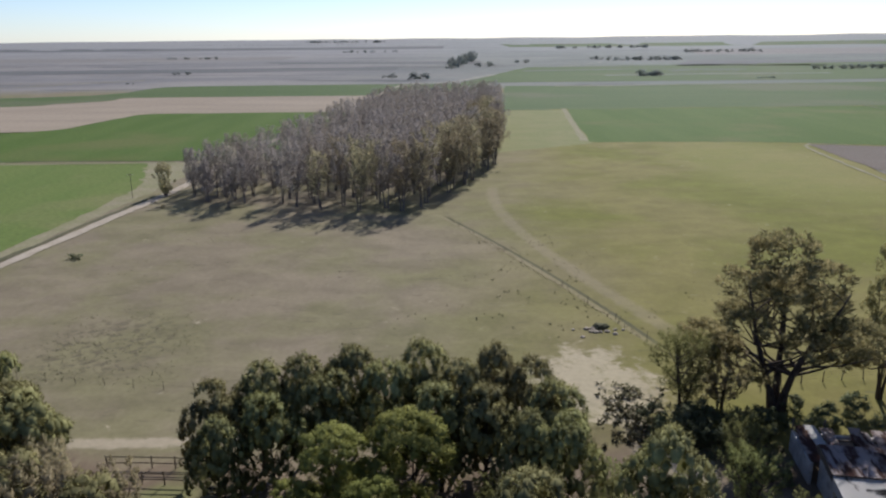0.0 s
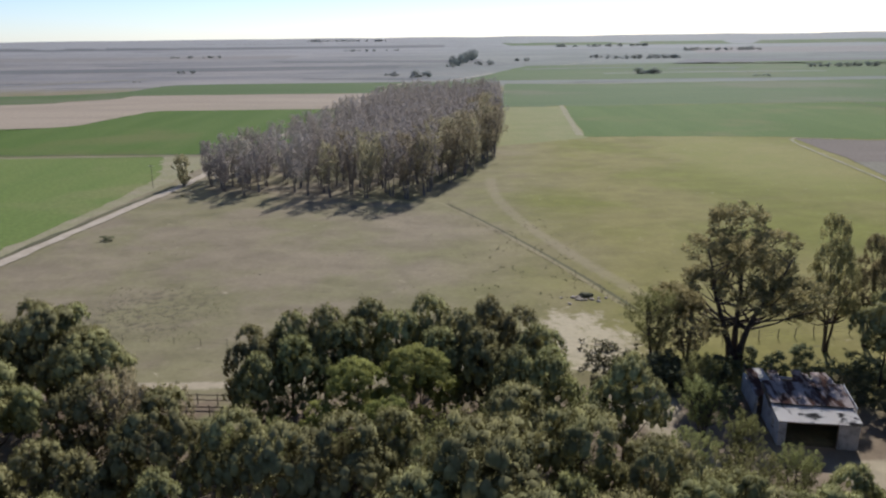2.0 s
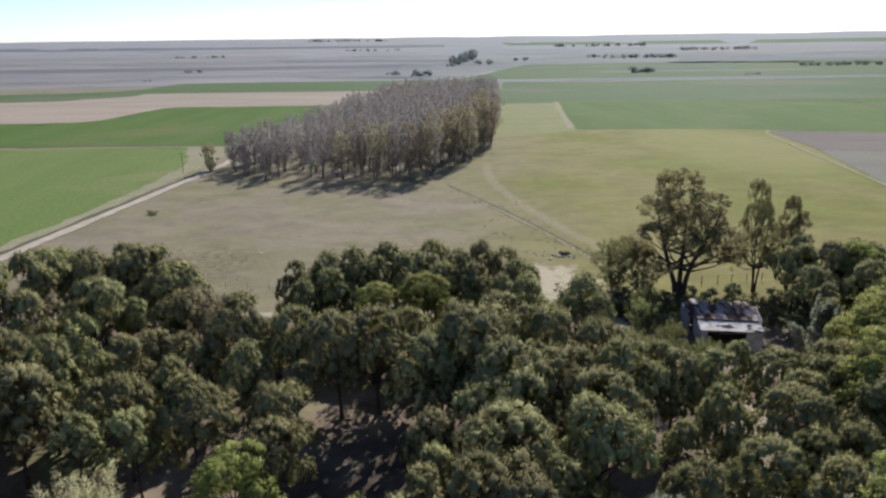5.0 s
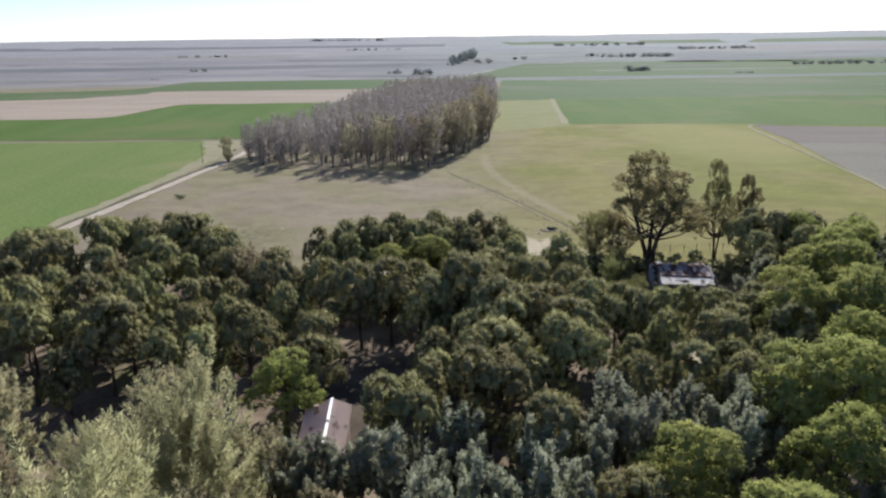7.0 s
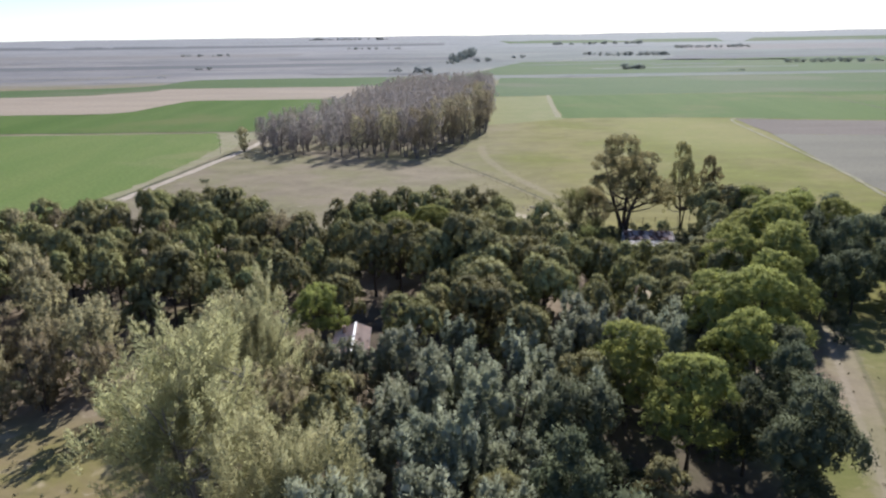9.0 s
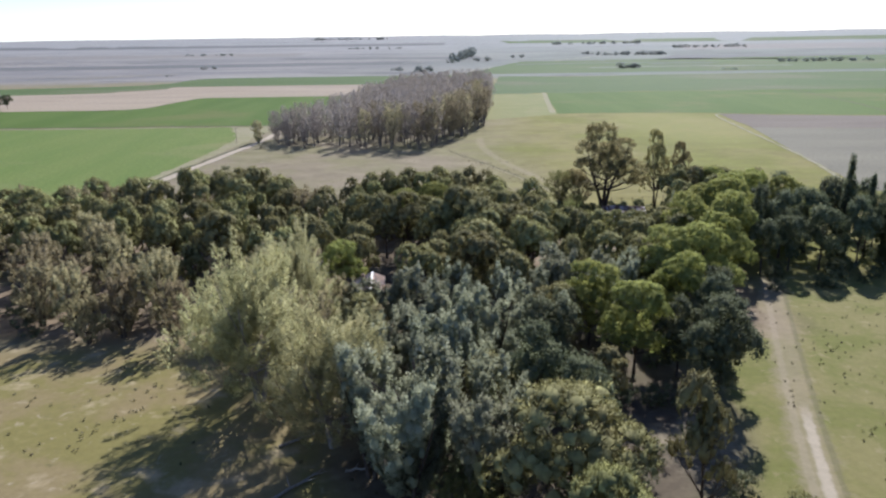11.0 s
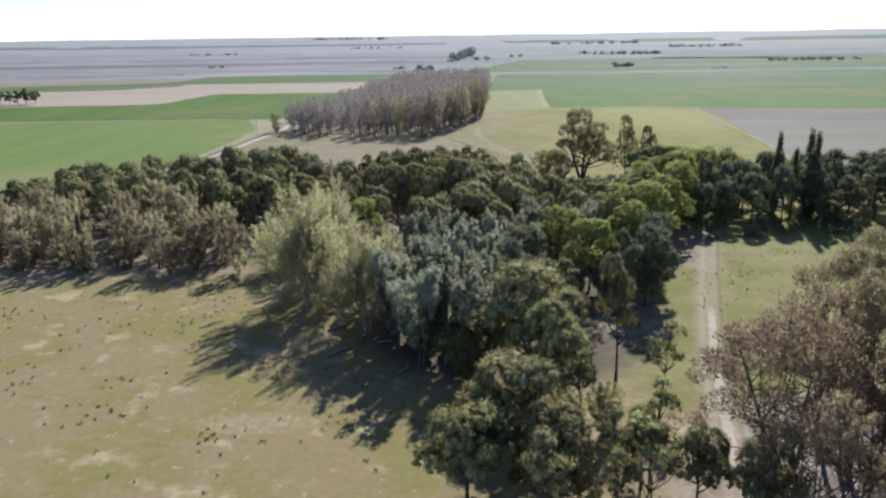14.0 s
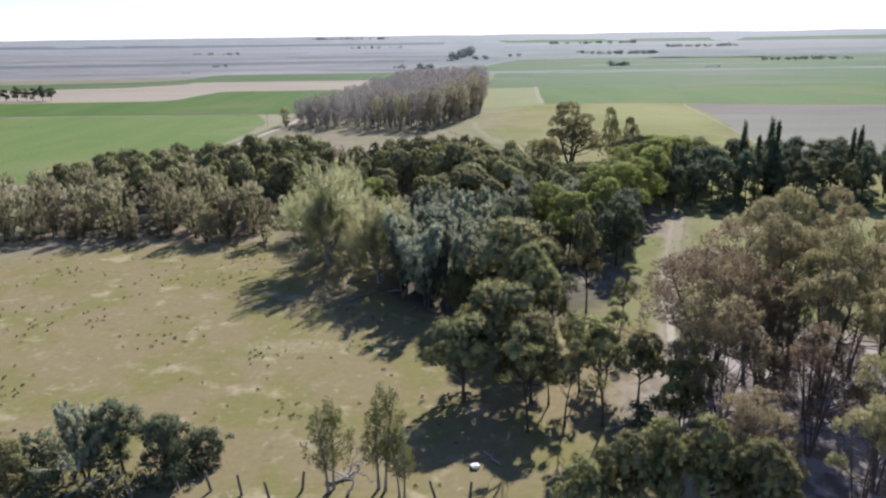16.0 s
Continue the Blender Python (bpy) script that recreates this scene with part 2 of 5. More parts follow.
    plain = n.mix(n.both(n.ramp(n.noise(n.scale(w, (0.18, 1, 1)), 90, 4, 0.6, 0.4), 0.62, 0.68), 0.6), plain, (0.24, 0.22, 0.19))
    plain = n.value(plain, n.math("ADD", 0.72, n.math("MULTIPLY", n.noise(n.scale(w, (0.5, 1, 1)), 70, 8, 0.72, 0.6), 0.56)))
    # paler grey by distance: the haze is put into the soil colour
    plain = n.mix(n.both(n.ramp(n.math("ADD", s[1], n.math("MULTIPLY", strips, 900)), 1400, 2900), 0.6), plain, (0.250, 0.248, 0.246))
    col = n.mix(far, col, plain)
    col = n.value(col, n.math("ADD", 0.60, n.math("MULTIPLY", n.math("ADD", n.math("MULTIPLY", fine, 0.6), n.math("MULTIPLY", mid, 0.4)), 0.8)))
    n.bump(fine, 0.5, 0.08)
    return n.colour(col)


def sheet_metal(name, base, rust, amount, grime=(0.03, 0.028, 0.03), dirty=0.55):
    n = Nodes(name)
    w = n.where()
    r = n.ramp(n.noise(n.scale(w, (1.6, 0.5, 0.5)), 1.7, 5, 0.65, 0.4), amount, amount + 0.14)
    col = n.mix(r, base, n.mix(n.noise(w, 0.4), rust, (rust[0] * 0.5, rust[1] * 0.45, rust[2] * 0.5)))
    col = n.mix(n.ramp(n.noise(w, 2.3, 4, 0.6, 0.5), dirty, dirty + 0.1), col, grime)
    n.p.inputs["Roughness"].default_value, n.p.inputs["Metallic"].default_value = 0.72, 0.0
    n.bump(n.noise(w, 0.3), 0.3, 0.02)
    return n.colour(col)


def plaster(name, a, stain):
    n = Nodes(name)
    w = n.where()
    col = n.mix(n.ramp(n.noise(w, 1.3, 5, 0.65, 0.5), 0.45, 0.7), a, stain)
    col = n.value(col, n.math("ADD", 0.75, n.math("MULTIPLY", n.noise(w, 0.15, 3), 0.5)))
    n.bump(n.noise(w, 0.12, 3), 0.4, 0.015)
    return n.colour(col)


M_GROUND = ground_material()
M_CROP = soil("young_wheat", (0.066, 0.104, 0.022), (0.082, 0.118, 0.030), 22, 1.2, (1, 0.12, 1), (0.105, 0.118, 0.040))
M_CROP_PALE = soil("pale_wheat", (0.122, 0.152, 0.046), (0.104, 0.142, 0.040), 14, 1.2, (1, 0.15, 1), (0.150, 0.158, 0.062))
M_CROP_FAR = soil("far_wheat", (0.072, 0.104, 0.040), (0.084, 0.112, 0.046), 50, 2.0, (0.3, 1, 1), (0.110, 0.117, 0.066))
M_STUBBLE = soil("stubble", (0.245, 0.198, 0.150), (0.285, 0.230, 0.175), 30, 1.5, (0.2, 1, 1))
M_PLOUGH = soil("ploughed_earth", (0.128, 0.105, 0.086), (0.152, 0.125, 0.104), 18, 1.0, (0.2, 1, 1))
M_FALLOW = soil("fallow", (0.140, 0.128, 0.098), (0.166, 0.150, 0.114), 25, 1.0, (0.2, 1, 1))
M_YELLOW = soil("yellow_grass", (0.190, 0.180, 0.082), (0.165, 0.170, 0.070), 16, 1.0)
M_VERGE = soil("dry_verge", (0.235, 0.205, 0.135), (0.200, 0.188, 0.105), 6, 0.8)
M_DIRT = soil("dirt_track", (0.37, 0.315, 0.25), (0.31, 0.26, 0.20), 3.5, 0.35)
M_DITCH = soil("weedy_ditch", (0.075, 0.075, 0.045), (0.11, 0.10, 0.06), 4, 0.5)
M_DARKFIELD = soil("dark_fallow", (0.112, 0.112, 0.112), (0.135, 0.130, 0.126), 60, 3.0, (0.2, 1, 1))
M_PALEFIELD = soil("pale_fallow", (0.200, 0.182, 0.166), (0.178, 0.164, 0.152), 60, 3.0, (0.2, 1, 1))
L_PINE = leaf("pine_needles", (0.145, 0.140, 0.060), (0.262, 0.248, 0.105), (0.235, 0.185, 0.105), 0.06, 0.20)
L_BRIGHT = leaf("fresh_leaves", (0.228, 0.242, 0.072), (0.350, 0.354, 0.108), (0.24, 0.225, 0.088), 0.08, 0.50)
L_SILVER = leaf("silver_leaves", (0.245, 0.256, 0.172), (0.372, 0.380, 0.270), (0.235, 0.235, 0.14), 0.1, 0.46)
L_WILLOW = leaf("willow_leaves", (0.352, 0.336, 0.174), (0.468, 0.442, 0.236), (0.38, 0.33, 0.18), 0.11, 0.60)
L_GUM = leaf("gum_leaves", (0.235, 0.210, 0.100), (0.350, 0.300, 0.150), (0.29, 0.23, 0.12), 0.1, 0.45)
L_OLIVE = leaf("olive_leaves", (0.250, 0.220, 0.128), (0.372, 0.322, 0.190), (0.30, 0.24, 0.15), 0.12, 0.46)
L_AIRY = leaf("airy_leaves", (0.175, 0.185, 0.070), (0.240, 0.240, 0.098), (0.20, 0.18, 0.08), 0.08, 0.42)
L_BROWN = leaf("browned_leaves", (0.235, 0.172, 0.110), (0.322, 0.242, 0.148), (0.235, 0.180, 0.140), 0.16, 0.42)
L_GOLD = leaf("golden_leaves", (0.268, 0.236, 0.122), (0.378, 0.326, 0.168), (0.31, 0.245, 0.16), 0.14, 0.45)
L_COPSE = leaf("copse_leaves", (0.268, 0.240, 0.226), (0.350, 0.308, 0.284), (0.28, 0.238, 0.16), 0.12, 0.44)
L_COPSEGREEN = leaf("copse_olive_leaves", (0.262, 0.228, 0.148), (0.345, 0.300, 0.190), (0.24, 0.20, 0.15), 0.12, 0.48)
L_POPLAR = leaf("poplar_leaves", (0.090, 0.105, 0.058), (0.140, 0.152, 0.085), (0.17, 0.145, 0.08), 0.05, 0.30)
# distant foliage paler and greyer, its colour carrying the haze
L_FAR_HAZED = leaf("far_leaves", (0.165, 0.185, 0.168), (0.215, 0.235, 0.215), (0.13, 0.125, 0.105), 0.05, 0.4)
L_WEED = leaf("weeds", (0.085, 0.080, 0.045), (0.12, 0.11, 0.06), (0.12, 0.09, 0.06), 0.15, 0.2)
B_DARK = bark("dark_bark", (0.055, 0.042, 0.035), (0.11, 0.085, 0.068))
B_GREY = bark("grey_bark", (0.19, 0.16, 0.135), (0.32, 0.28, 0.24))
B_COPSE = bark("copse_bark", (0.10, 0.085, 0.080), (0.19, 0.165, 0.150))
B_TWIG = bark("brown_twigs", (0.085, 0.062, 0.050), (0.17, 0.125, 0.10))
B_DEAD = bark("bleached_wood", (0.33, 0.30, 0.27), (0.47, 0.44, 0.40))
M_POST = bark("weathered_post", (0.12, 0.095, 0.075), (0.22, 0.185, 0.15))


# ---- ground ----
def rise(x, y):
    """Height of the land: flat by the grove, swelling slowly far off, with low hills on the horizon."""
    d = math.hypot(x, y + 74)
    f = min(max((d - 1200) / 3700, 0), 1)
    h = 27 * f * f * (3 - 2 * f)
    a = math.degrees(math.atan2(x, y + 74))
    h += f ** 3 * (5 * math.exp(-((a - 17.5) / 3.0) ** 2) + 6 * math.exp(-((a - 29) / 4.5) ** 2) + 1.6 * math.sin(a * 1.7) + 1.2 * math.sin(a * 4.1 + 1))
    return h


def link_mesh(name, verts, faces, mat, smooth=False):
    me = bpy.data.meshes.new(name)
    me.from_pydata(verts, [], faces)
    me.materials.append(mat)
    if smooth:
        me.shade_smooth()
    return new(name, me)


def build_ground():
    radii = [0.0] + [14 * 1.085 ** i for i in range(73)]
    radii = [r for r in radii if r < 4870] + [4880.0]
    n = 144
    verts, faces = [(0, -74, 0)], []
    for r in radii[1:]:
        for k in range(n):
            a = 2 * math.pi * k / n
            x, y = r * math.sin(a), -74 + r * math.cos(a)
            verts.append((x, y, rise(x, y)))
    for k in range(n):
        faces.append((0, 1 + (k + 1) % n, 1 + k))
    for i in range(len(radii) - 2):
        b0, b1 = 1 + i * n, 1 + (i + 1) * n
        for k in range(n):
            k1 = (k + 1) % n
            faces.append((b0 + k, b0 + k1, b1 + k1, b1 + k))
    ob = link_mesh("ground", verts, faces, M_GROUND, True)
    return tagged(ob, "dry grazed pasture with bare spots and leaf litter", "ground", kind="structure")


def field(name, corners, mat, lift, label, nu=20, nv=6, rag=0.6, category="field"):
    """A sheet of crop or soil over four corners (near left, near right, far right, far left), with ragged edges."""
    rnd = random.Random(name + str(corners[0]))
    a, b, c, d = [Vector(p) for p in corners]
    verts, faces = [], []
    for j in range(nv + 1):
        for i in range(nu + 1):
            u, v = i / nu, j / nv
            p = (a * (1 - u) + b * u) * (1 - v) + (d * (1 - u) + c * u) * v
            if i in (0, nu) or j in (0, nv):
                p = p + Vector((rnd.uniform(-rag, rag), rnd.uniform(-rag, rag)))
            verts.append((p.x, p.y, rise(p.x, p.y) + lift))
    for j in range(nv):
        for i in range(nu):
            k = j * (nu + 1) + i
            faces.append((k, k + 1, k + nu + 2, k + nu + 1))
    ob = link_mesh(name, verts, faces, mat)
    return tagged(ob, label, category, kind="structure")


def along(line, u):
    """The point at the share u of a line of points, rounded at its corners."""
    p = [Vector(q) for q in line]
    k = min(int(u * (len(p) - 1)), len(p) - 2)
    t = u * (len(p) - 1) - k
    a, b, c, d = p[max(k - 1, 0)], p[k], p[k + 1], p[min(k + 2, len(p) - 1)]
    e, f = (c - a) * 0.35, (d - b) * 0.35
    return b * (1 + 2 * t) * (1 - t) ** 2 + e * t * (1 - t) ** 2 + c * t * t * (3 - 2 * t) + f * t * t * (t - 1)


def land(name, near, far, mat, lift, label, nu=48, nv=6, rag=0.8, category="field"):
    """A sheet of crop or soil between two lines of points, its edges ragged."""
    rnd = random.Random(name + str(near[0]))
    rag = min(rag, 0.3 * (Vector(near[-1]) - Vector(near[0])).length / nu)
    verts, faces = [], []
    for j in range(nv + 1):
        for i in range(nu + 1):
            p = along(near, i / nu).lerp(along(far, i / nu), j / nv)
            if i in (0, nu) or j in (0, nv):
                p = p + Vector((rnd.uniform(-rag, rag), rnd.uniform(-rag, rag)))
            verts.append((p.x, p.y, rise(p.x, p.y) + lift))
    for j in range(nv):
        for i in range(nu):
            k = j * (nu + 1) + i
            faces.append((k, k + 1, k + nu + 2, k + nu + 1))
    return tagged(link_mesh(name, verts, faces, mat), label, category, kind="structure")


def strip(name, pts, width, mat, lift, label, rag=0.25, step=4.0, category="track"):
    """A track of earth along a line of points, smoothed, its edges worn unevenly."""
    rnd = random.Random(name + str(pts[0]))
    line = []
    p = [Vector(q) for q in pts]
    p = [2 * p[0] - p[1]] + p + [2 * p[-1] - p[-2]]
    for i in range(1, len(p) - 2):
        m = max(2, int((p[i + 1] - p[i]).length / step))
        for k in range(m):
            t = k / m
            line.append(0.5 * ((2 * p[i]) + (p[i + 1] - p[i - 1]) * t + (2 * p[i - 1] - 5 * p[i] + 4 * p[i + 1] - p[i + 2]) * t * t + (3 * p[i] - p[i - 1] - 3 * p[i + 1] + p[i + 2]) * t ** 3))
    line.append(p[-2])
    verts, faces = [], []
    for i, q in enumerate(line):
        d = (line[min(i + 1, len(line) - 1)] - line[max(i - 1, 0)]).normalized()
        s = Vector((d.y, -d.x))
        for side in (-1, 1):
            e = q + s * side * (width / 2 + rnd.uniform(-rag, rag))
            verts.append((e.x, e.y, rise(e.x, e.y) + lift))
    for i in range(len(line) - 1):
        faces.append((2 * i, 2 * i + 1, 2 * i + 3, 2 * i + 2))
    ob = link_mesh(name, verts, faces, mat)
    return tagged(ob, label, category, kind="structure")


build_ground()
land("verge", [(-420, 247), (-420, 120), (-420, 60)], [(-77, 247), (-80, 190), (-84, 140), (-92, 60)], M_VERGE, 0.02, "dry sandy verge beside the wheat")
land("crop_field", [(-420, 246), (-420, 190), (-420, 120), (-420, 60)], [(-100, 245), (-93, 228), (-86, 200), (-86.5, 165), (-88.5, 130), (-97, 60)], M_CROP_PALE, 0.05, "pale green young wheat field", rag=1.2)
LUSH_END = [(-700, 316), (-258, 334), (-198, 335), (-178, 346), (-171, 388), (-164, 415), (-120, 417), (-50, 417)]
STUBBLE_END = [(-700, 415), (-290, 465), (-250, 487), (-226, 508), (-222, 532), (-154, 535), (-74, 535), (30, 537)]
land("crop_field", [(-700, 252), (-260, 251), (-60, 250)], LUSH_END, M_CROP, 0.04, "lush green wheat field in even rows")
land("stubble_field", LUSH_END[:-1] + [(30, 420)], STUBBLE_END, M_STUBBLE, 0.06, "pale brown stubble field after harvest")
land("crop_field", STUBBLE_END, [(-800, 470), (-317, 541), (-250, 578), (-235, 655), (-92, 663), (40, 667)], M_CROP_FAR, 0.04, "green strip of distant wheat")
land("grass_strip", [(18, 262), (57, 284)], [(30, 414), (67, 418)], M_YELLOW, 0.03, "yellow-green ungrazed grass beside the copse", rag=1.5)
land("crop_field", [(57, 287), (96, 285), (136, 280), (166, 271), (240, 258), (620, 218)], [(69, 420), (150, 422), (250, 424), (440, 426), (700, 430), (1000, 450)], M_CROP, 0.04, "green wheat field", rag=1.0)
land("crop_field", [(30, 416), (150, 424), (440, 428), (1000, 452)], [(52, 628), (134, 612), (290, 628), (1000, 660)], M_CROP_FAR, 0.05, "green wheat field reaching far over the plain", rag=2)
PLOUGH_NEAR = [(130, 222), (171, 214), (400, 188), (620, 150)]
land("ploughed_field", PLOUGH_NEAR, [(135, 276), (165, 268), (240, 255), (620, 215)], M_PLOUGH, 0.07, "dark ploughed earth")
land("fallow_field", [(108, 90), (320, 50), (620, 0)], PLOUGH_NEAR, M_FALLOW, 0.06, "dry fallow field")
strip("field_hedge_line", [(239, 430), (235, 383), (226, 310), (215, 258)], 1.6, M_DITCH, 0.1, "dark weedy line across the wheat", 0.5, category="hedge line")
strip("field_hedge_line", [(-300, 209), (-240, 205), (-194, 201)], 1.3, M_DITCH, 0.1, "dark weedy line in the pale wheat", 0.5, category="hedge line")
strip("farm_track", [(-420, 640), (-385, 655), (-357, 692), (-300, 760)], 5.0, M_VERGE, 0.14, "pale track far off on the plain", 0.8)
strip("farm_track", [(90, 613), (134, 611), (200, 622), (290, 629), (420, 640)], 2.2, M_VERGE, 0.14, "pale headland between the fields", 0.8)
for k in range(46):
    rk = random.Random(900 + k)
    y = 720 + 2600 * (k / 46) ** 1.5
    x = rk.uniform(-0.75, 0.75) * (y + 100)
    half = rk.uniform(0.04, 0.16) * y
    strip("hedge_line", [(x - half, y + rk.uniform(-30, 30)), (x, y), (x + half, y + rk.uniform(-30, 30))], rk.uniform(3, 9) * (1 + y / 1500), M_DARKFIELD if rk.random() < 0.75 else M_PALEFIELD, 0.2, "dark hedge line far off on the plain", 1.0, 40.0, "hedge line")
for pts, mat, label in (
        ([(16, 672), (900, 675), (1400, 1180), (110, 1000)], M_CROP_FAR, "hazy green field far off"),
        ([(300, 1000), (900, 880), (1200, 1060), (380, 1180)], M_DARKFIELD, "grey fallow field far off"),
        ([(-900, 690), (-330, 700), (-330, 740), (-950, 735)], M_PALEFIELD, "pale bare field far off"),
        ([(-700, 900), (-60, 930), (-60, 1050), (-800, 1010)], M_DARKFIELD, "dark fallow strip on the plain"),
        ([(-250, 1180), (60, 1150), (60, 1260), (-300, 1290)], M_DARKFIELD, "dark fallow strip on the plain"),
        ([(-1500, 1300), (-300, 1400), (-300, 1600), (-1700, 1500)], M_PALEFIELD, "pale fallow far off"),
        ([(500, 1500), (1500, 1300), (1900, 1700), (600, 1900)], M_PALEFIELD, "pale fallow far off"),
        ([(-1600, 2100), (0, 2200), (0, 2500), (-1900, 2400)], M_DARKFIELD, "grey strip near the horizon"),
        ([(200, 2300), (2000, 2000), (2400, 2500), (200, 2700)], M_CROP_FAR, "faint green land near the horizon")):
    field("distant_field", pts, mat, 0.12, label, 24, 8, 3.0)
strip("dirt_road", [(-91, 60), (-85, 106), (-80.8, 140), (-77, 170), (-74, 196), (-72, 240), (-66, 330), (-50, 470), (-36, 640), (8, 691), (58, 815), (150, 990), (240, 1150)], 2.7, M_DIRT, 0.11, "pale dirt road along the wheat", 0.35, category="road")
strip("roadside_ditch", [(-93.4, 60), (-87.5, 106), (-83.3, 140), (-79.5, 170), (-76.8, 193)], 1.3, M_DITCH, 0.08, "weedy ditch along the dirt road", 0.4, category="ditch")
strip("farm_track", [(-420, 253), (-240, 250), (-120, 248), (-76, 246)], 1.8, M_VERGE, 0.09, "narrow track between the wheat fields", 0.3)
strip("field_hedge_line", [(-420, 256), (-240, 253), (-120, 251), (-84, 250)], 1.4, M_DITCH, 0.1, "dark weedy line between the wheat fields", 0.5, category="hedge line")
strip("farm_track", [(68, 424), (61, 355), (55, 290)], 3.0, M_VERGE, 0.09, "pale track at the corner of the wheat", 0.4)
strip("farm_track", [(108, 100), (116, 142), (123, 200), (133, 272), (150, 273)], 1.3, M_VERGE, 0.1, "pale track beside the ploughed field", 0.3)


# ---- trees ----
def unit(rnd, n):
    v = rnd.normal(size=(n, 3))
    return v / np.linalg.norm(v, axis=1)[:, None]


def tube(verts, faces, pts, radii, sides=6):
    """A tapered limb along pts."""
    base = len(verts)
    for i, p in enumerate(pts):
        d = np.array(pts[min(i + 1, len(pts) - 1)]) - np.array(pts[max(i - 1, 0)])
        d = d / (np.linalg.norm(d) + 1e-9)
        s = np.cross(d, (0.31, 0.93, 0.2))
        s /= np.linalg.norm(s) + 1e-9
        u = np.cross(d, s)
        for k in range(sides):
            a = 2 * math.pi * k / sides
            verts.append(tuple(np.array(p) + radii[i] * (math.cos(a) * s + math.sin(a) * u)))
    for i in range(len(pts) - 1):
        for k in range(sides):
            k1 = (k + 1) % sides
            faces.append((base + i * sides + k, base + i * sides + k1, base + (i + 1) * sides + k1, base + (i + 1) * sides + k))
    faces.append(tuple(base + (len(pts) - 1) * sides + k for k in range(sides)))


def ball():
    bm = bmesh.new()
    bmesh.ops.create_icosphere(bm, subdivisions=1, radius=1)
    bm.verts.ensure_lookup_table()
    v, f = np.array([q.co[:] for q in bm.verts]), np.array([[q.index for q in p.verts] for p in bm.faces])
    bm.free()
    return v, f


BALL, BALL_FACES = ball()


def leaves(rnd, lumps, radii, count, length, width, up=0.25, droop=0.0, fill=0.55, tall=0.85, core=0.0, spike=0.0):
    """Triangles of foliage round every lump; core: the share of the clump that is closed twigs and leaves."""
    n = len(lumps) * count
    c, r = np.repeat(lumps, count, 0), np.repeat(radii, count)
    d = unit(rnd, n)
    d[:, 2] += up
    d /= np.linalg.norm(d, axis=1)[:, None]
    pos = c + d * (r * (fill + (1.05 - fill) * rnd.random(n) ** 0.6))[:, None] * np.array((1, 1, tall))
    flat = d + 0.55 * unit(rnd, n)
    along = np.cross(flat, unit(rnd, n))
    along = along / (np.linalg.norm(along, axis=1)[:, None] + 1e-9) * (1 - spike) + (0.55 + spike) * d
    along[:, 2] -= droop
    along /= np.linalg.norm(along, axis=1)[:, None]
    side = np.cross(along, flat)
    side /= np.linalg.norm(side, axis=1)[:, None] + 1e-9
    ln, wd = length * (0.6 + 0.8 * rnd.random(n))[:, None], width * (0.6 + 0.8 * rnd.random(n))[:, None]
    v = np.empty((n, 3, 3))
    v[:, 0], v[:, 1], v[:, 2] = pos - side * wd / 2, pos + side * wd / 2, pos + along * ln
    back = np.sum(np.cross(v[:, 1] - v[:, 0], v[:, 2] - v[:, 0]) * d, axis=1) < 0
    v[back, 0], v[back, 1] = v[back, 1].copy(), v[back, 0].copy()
    # the shading turns with the clump, not with each leaf
    middle = lumps.mean(axis=0)
    whole = c - middle
    whole /= np.linalg.norm(whole, axis=1)[:, None] + 1e-9
    nor = 0.8 * d + 0.42 * whole + 0.25 * unit(rnd, n) + np.array((0, 0, 0.15))
    nor /= np.linalg.norm(nor, axis=1)[:, None]
    v, nor = v.reshape(-1, 3), np.repeat(nor, 3, 0)
    if core:
        more = cores(rnd, lumps, radii * core, tall)
        v, nor = np.concatenate((v, more[0])), np.concatenate((nor, more[1]))
    return v, nor


def cores(rnd, lumps, radii, tall):
    """The closed hearts of the clumps: knobbly, and left open towards the middle of the crown."""
    side = lumps - lumps.mean(axis=0)
    side = side / (np.linalg.norm(side, axis=1)[:, None] + 1e-9)
    bump = 0.70 + 0.50 * rnd.random((len(lumps), len(BALL)))
    at = lumps[:, None] + BALL[None] * (bump * radii[:, None])[:, :, None] * np.array((1, 1, tall))
    out = 0.85 * BALL[None] + 0.42 * side[:, None] + np.array((0, 0, 0.12))
    keep = (BALL[BALL_FACES].mean(axis=1) @ side.T).T > 0.05
    return at[:, BALL_FACES][keep].reshape(-1, 3), out[:, BALL_FACES][keep].reshape(-1, 3)


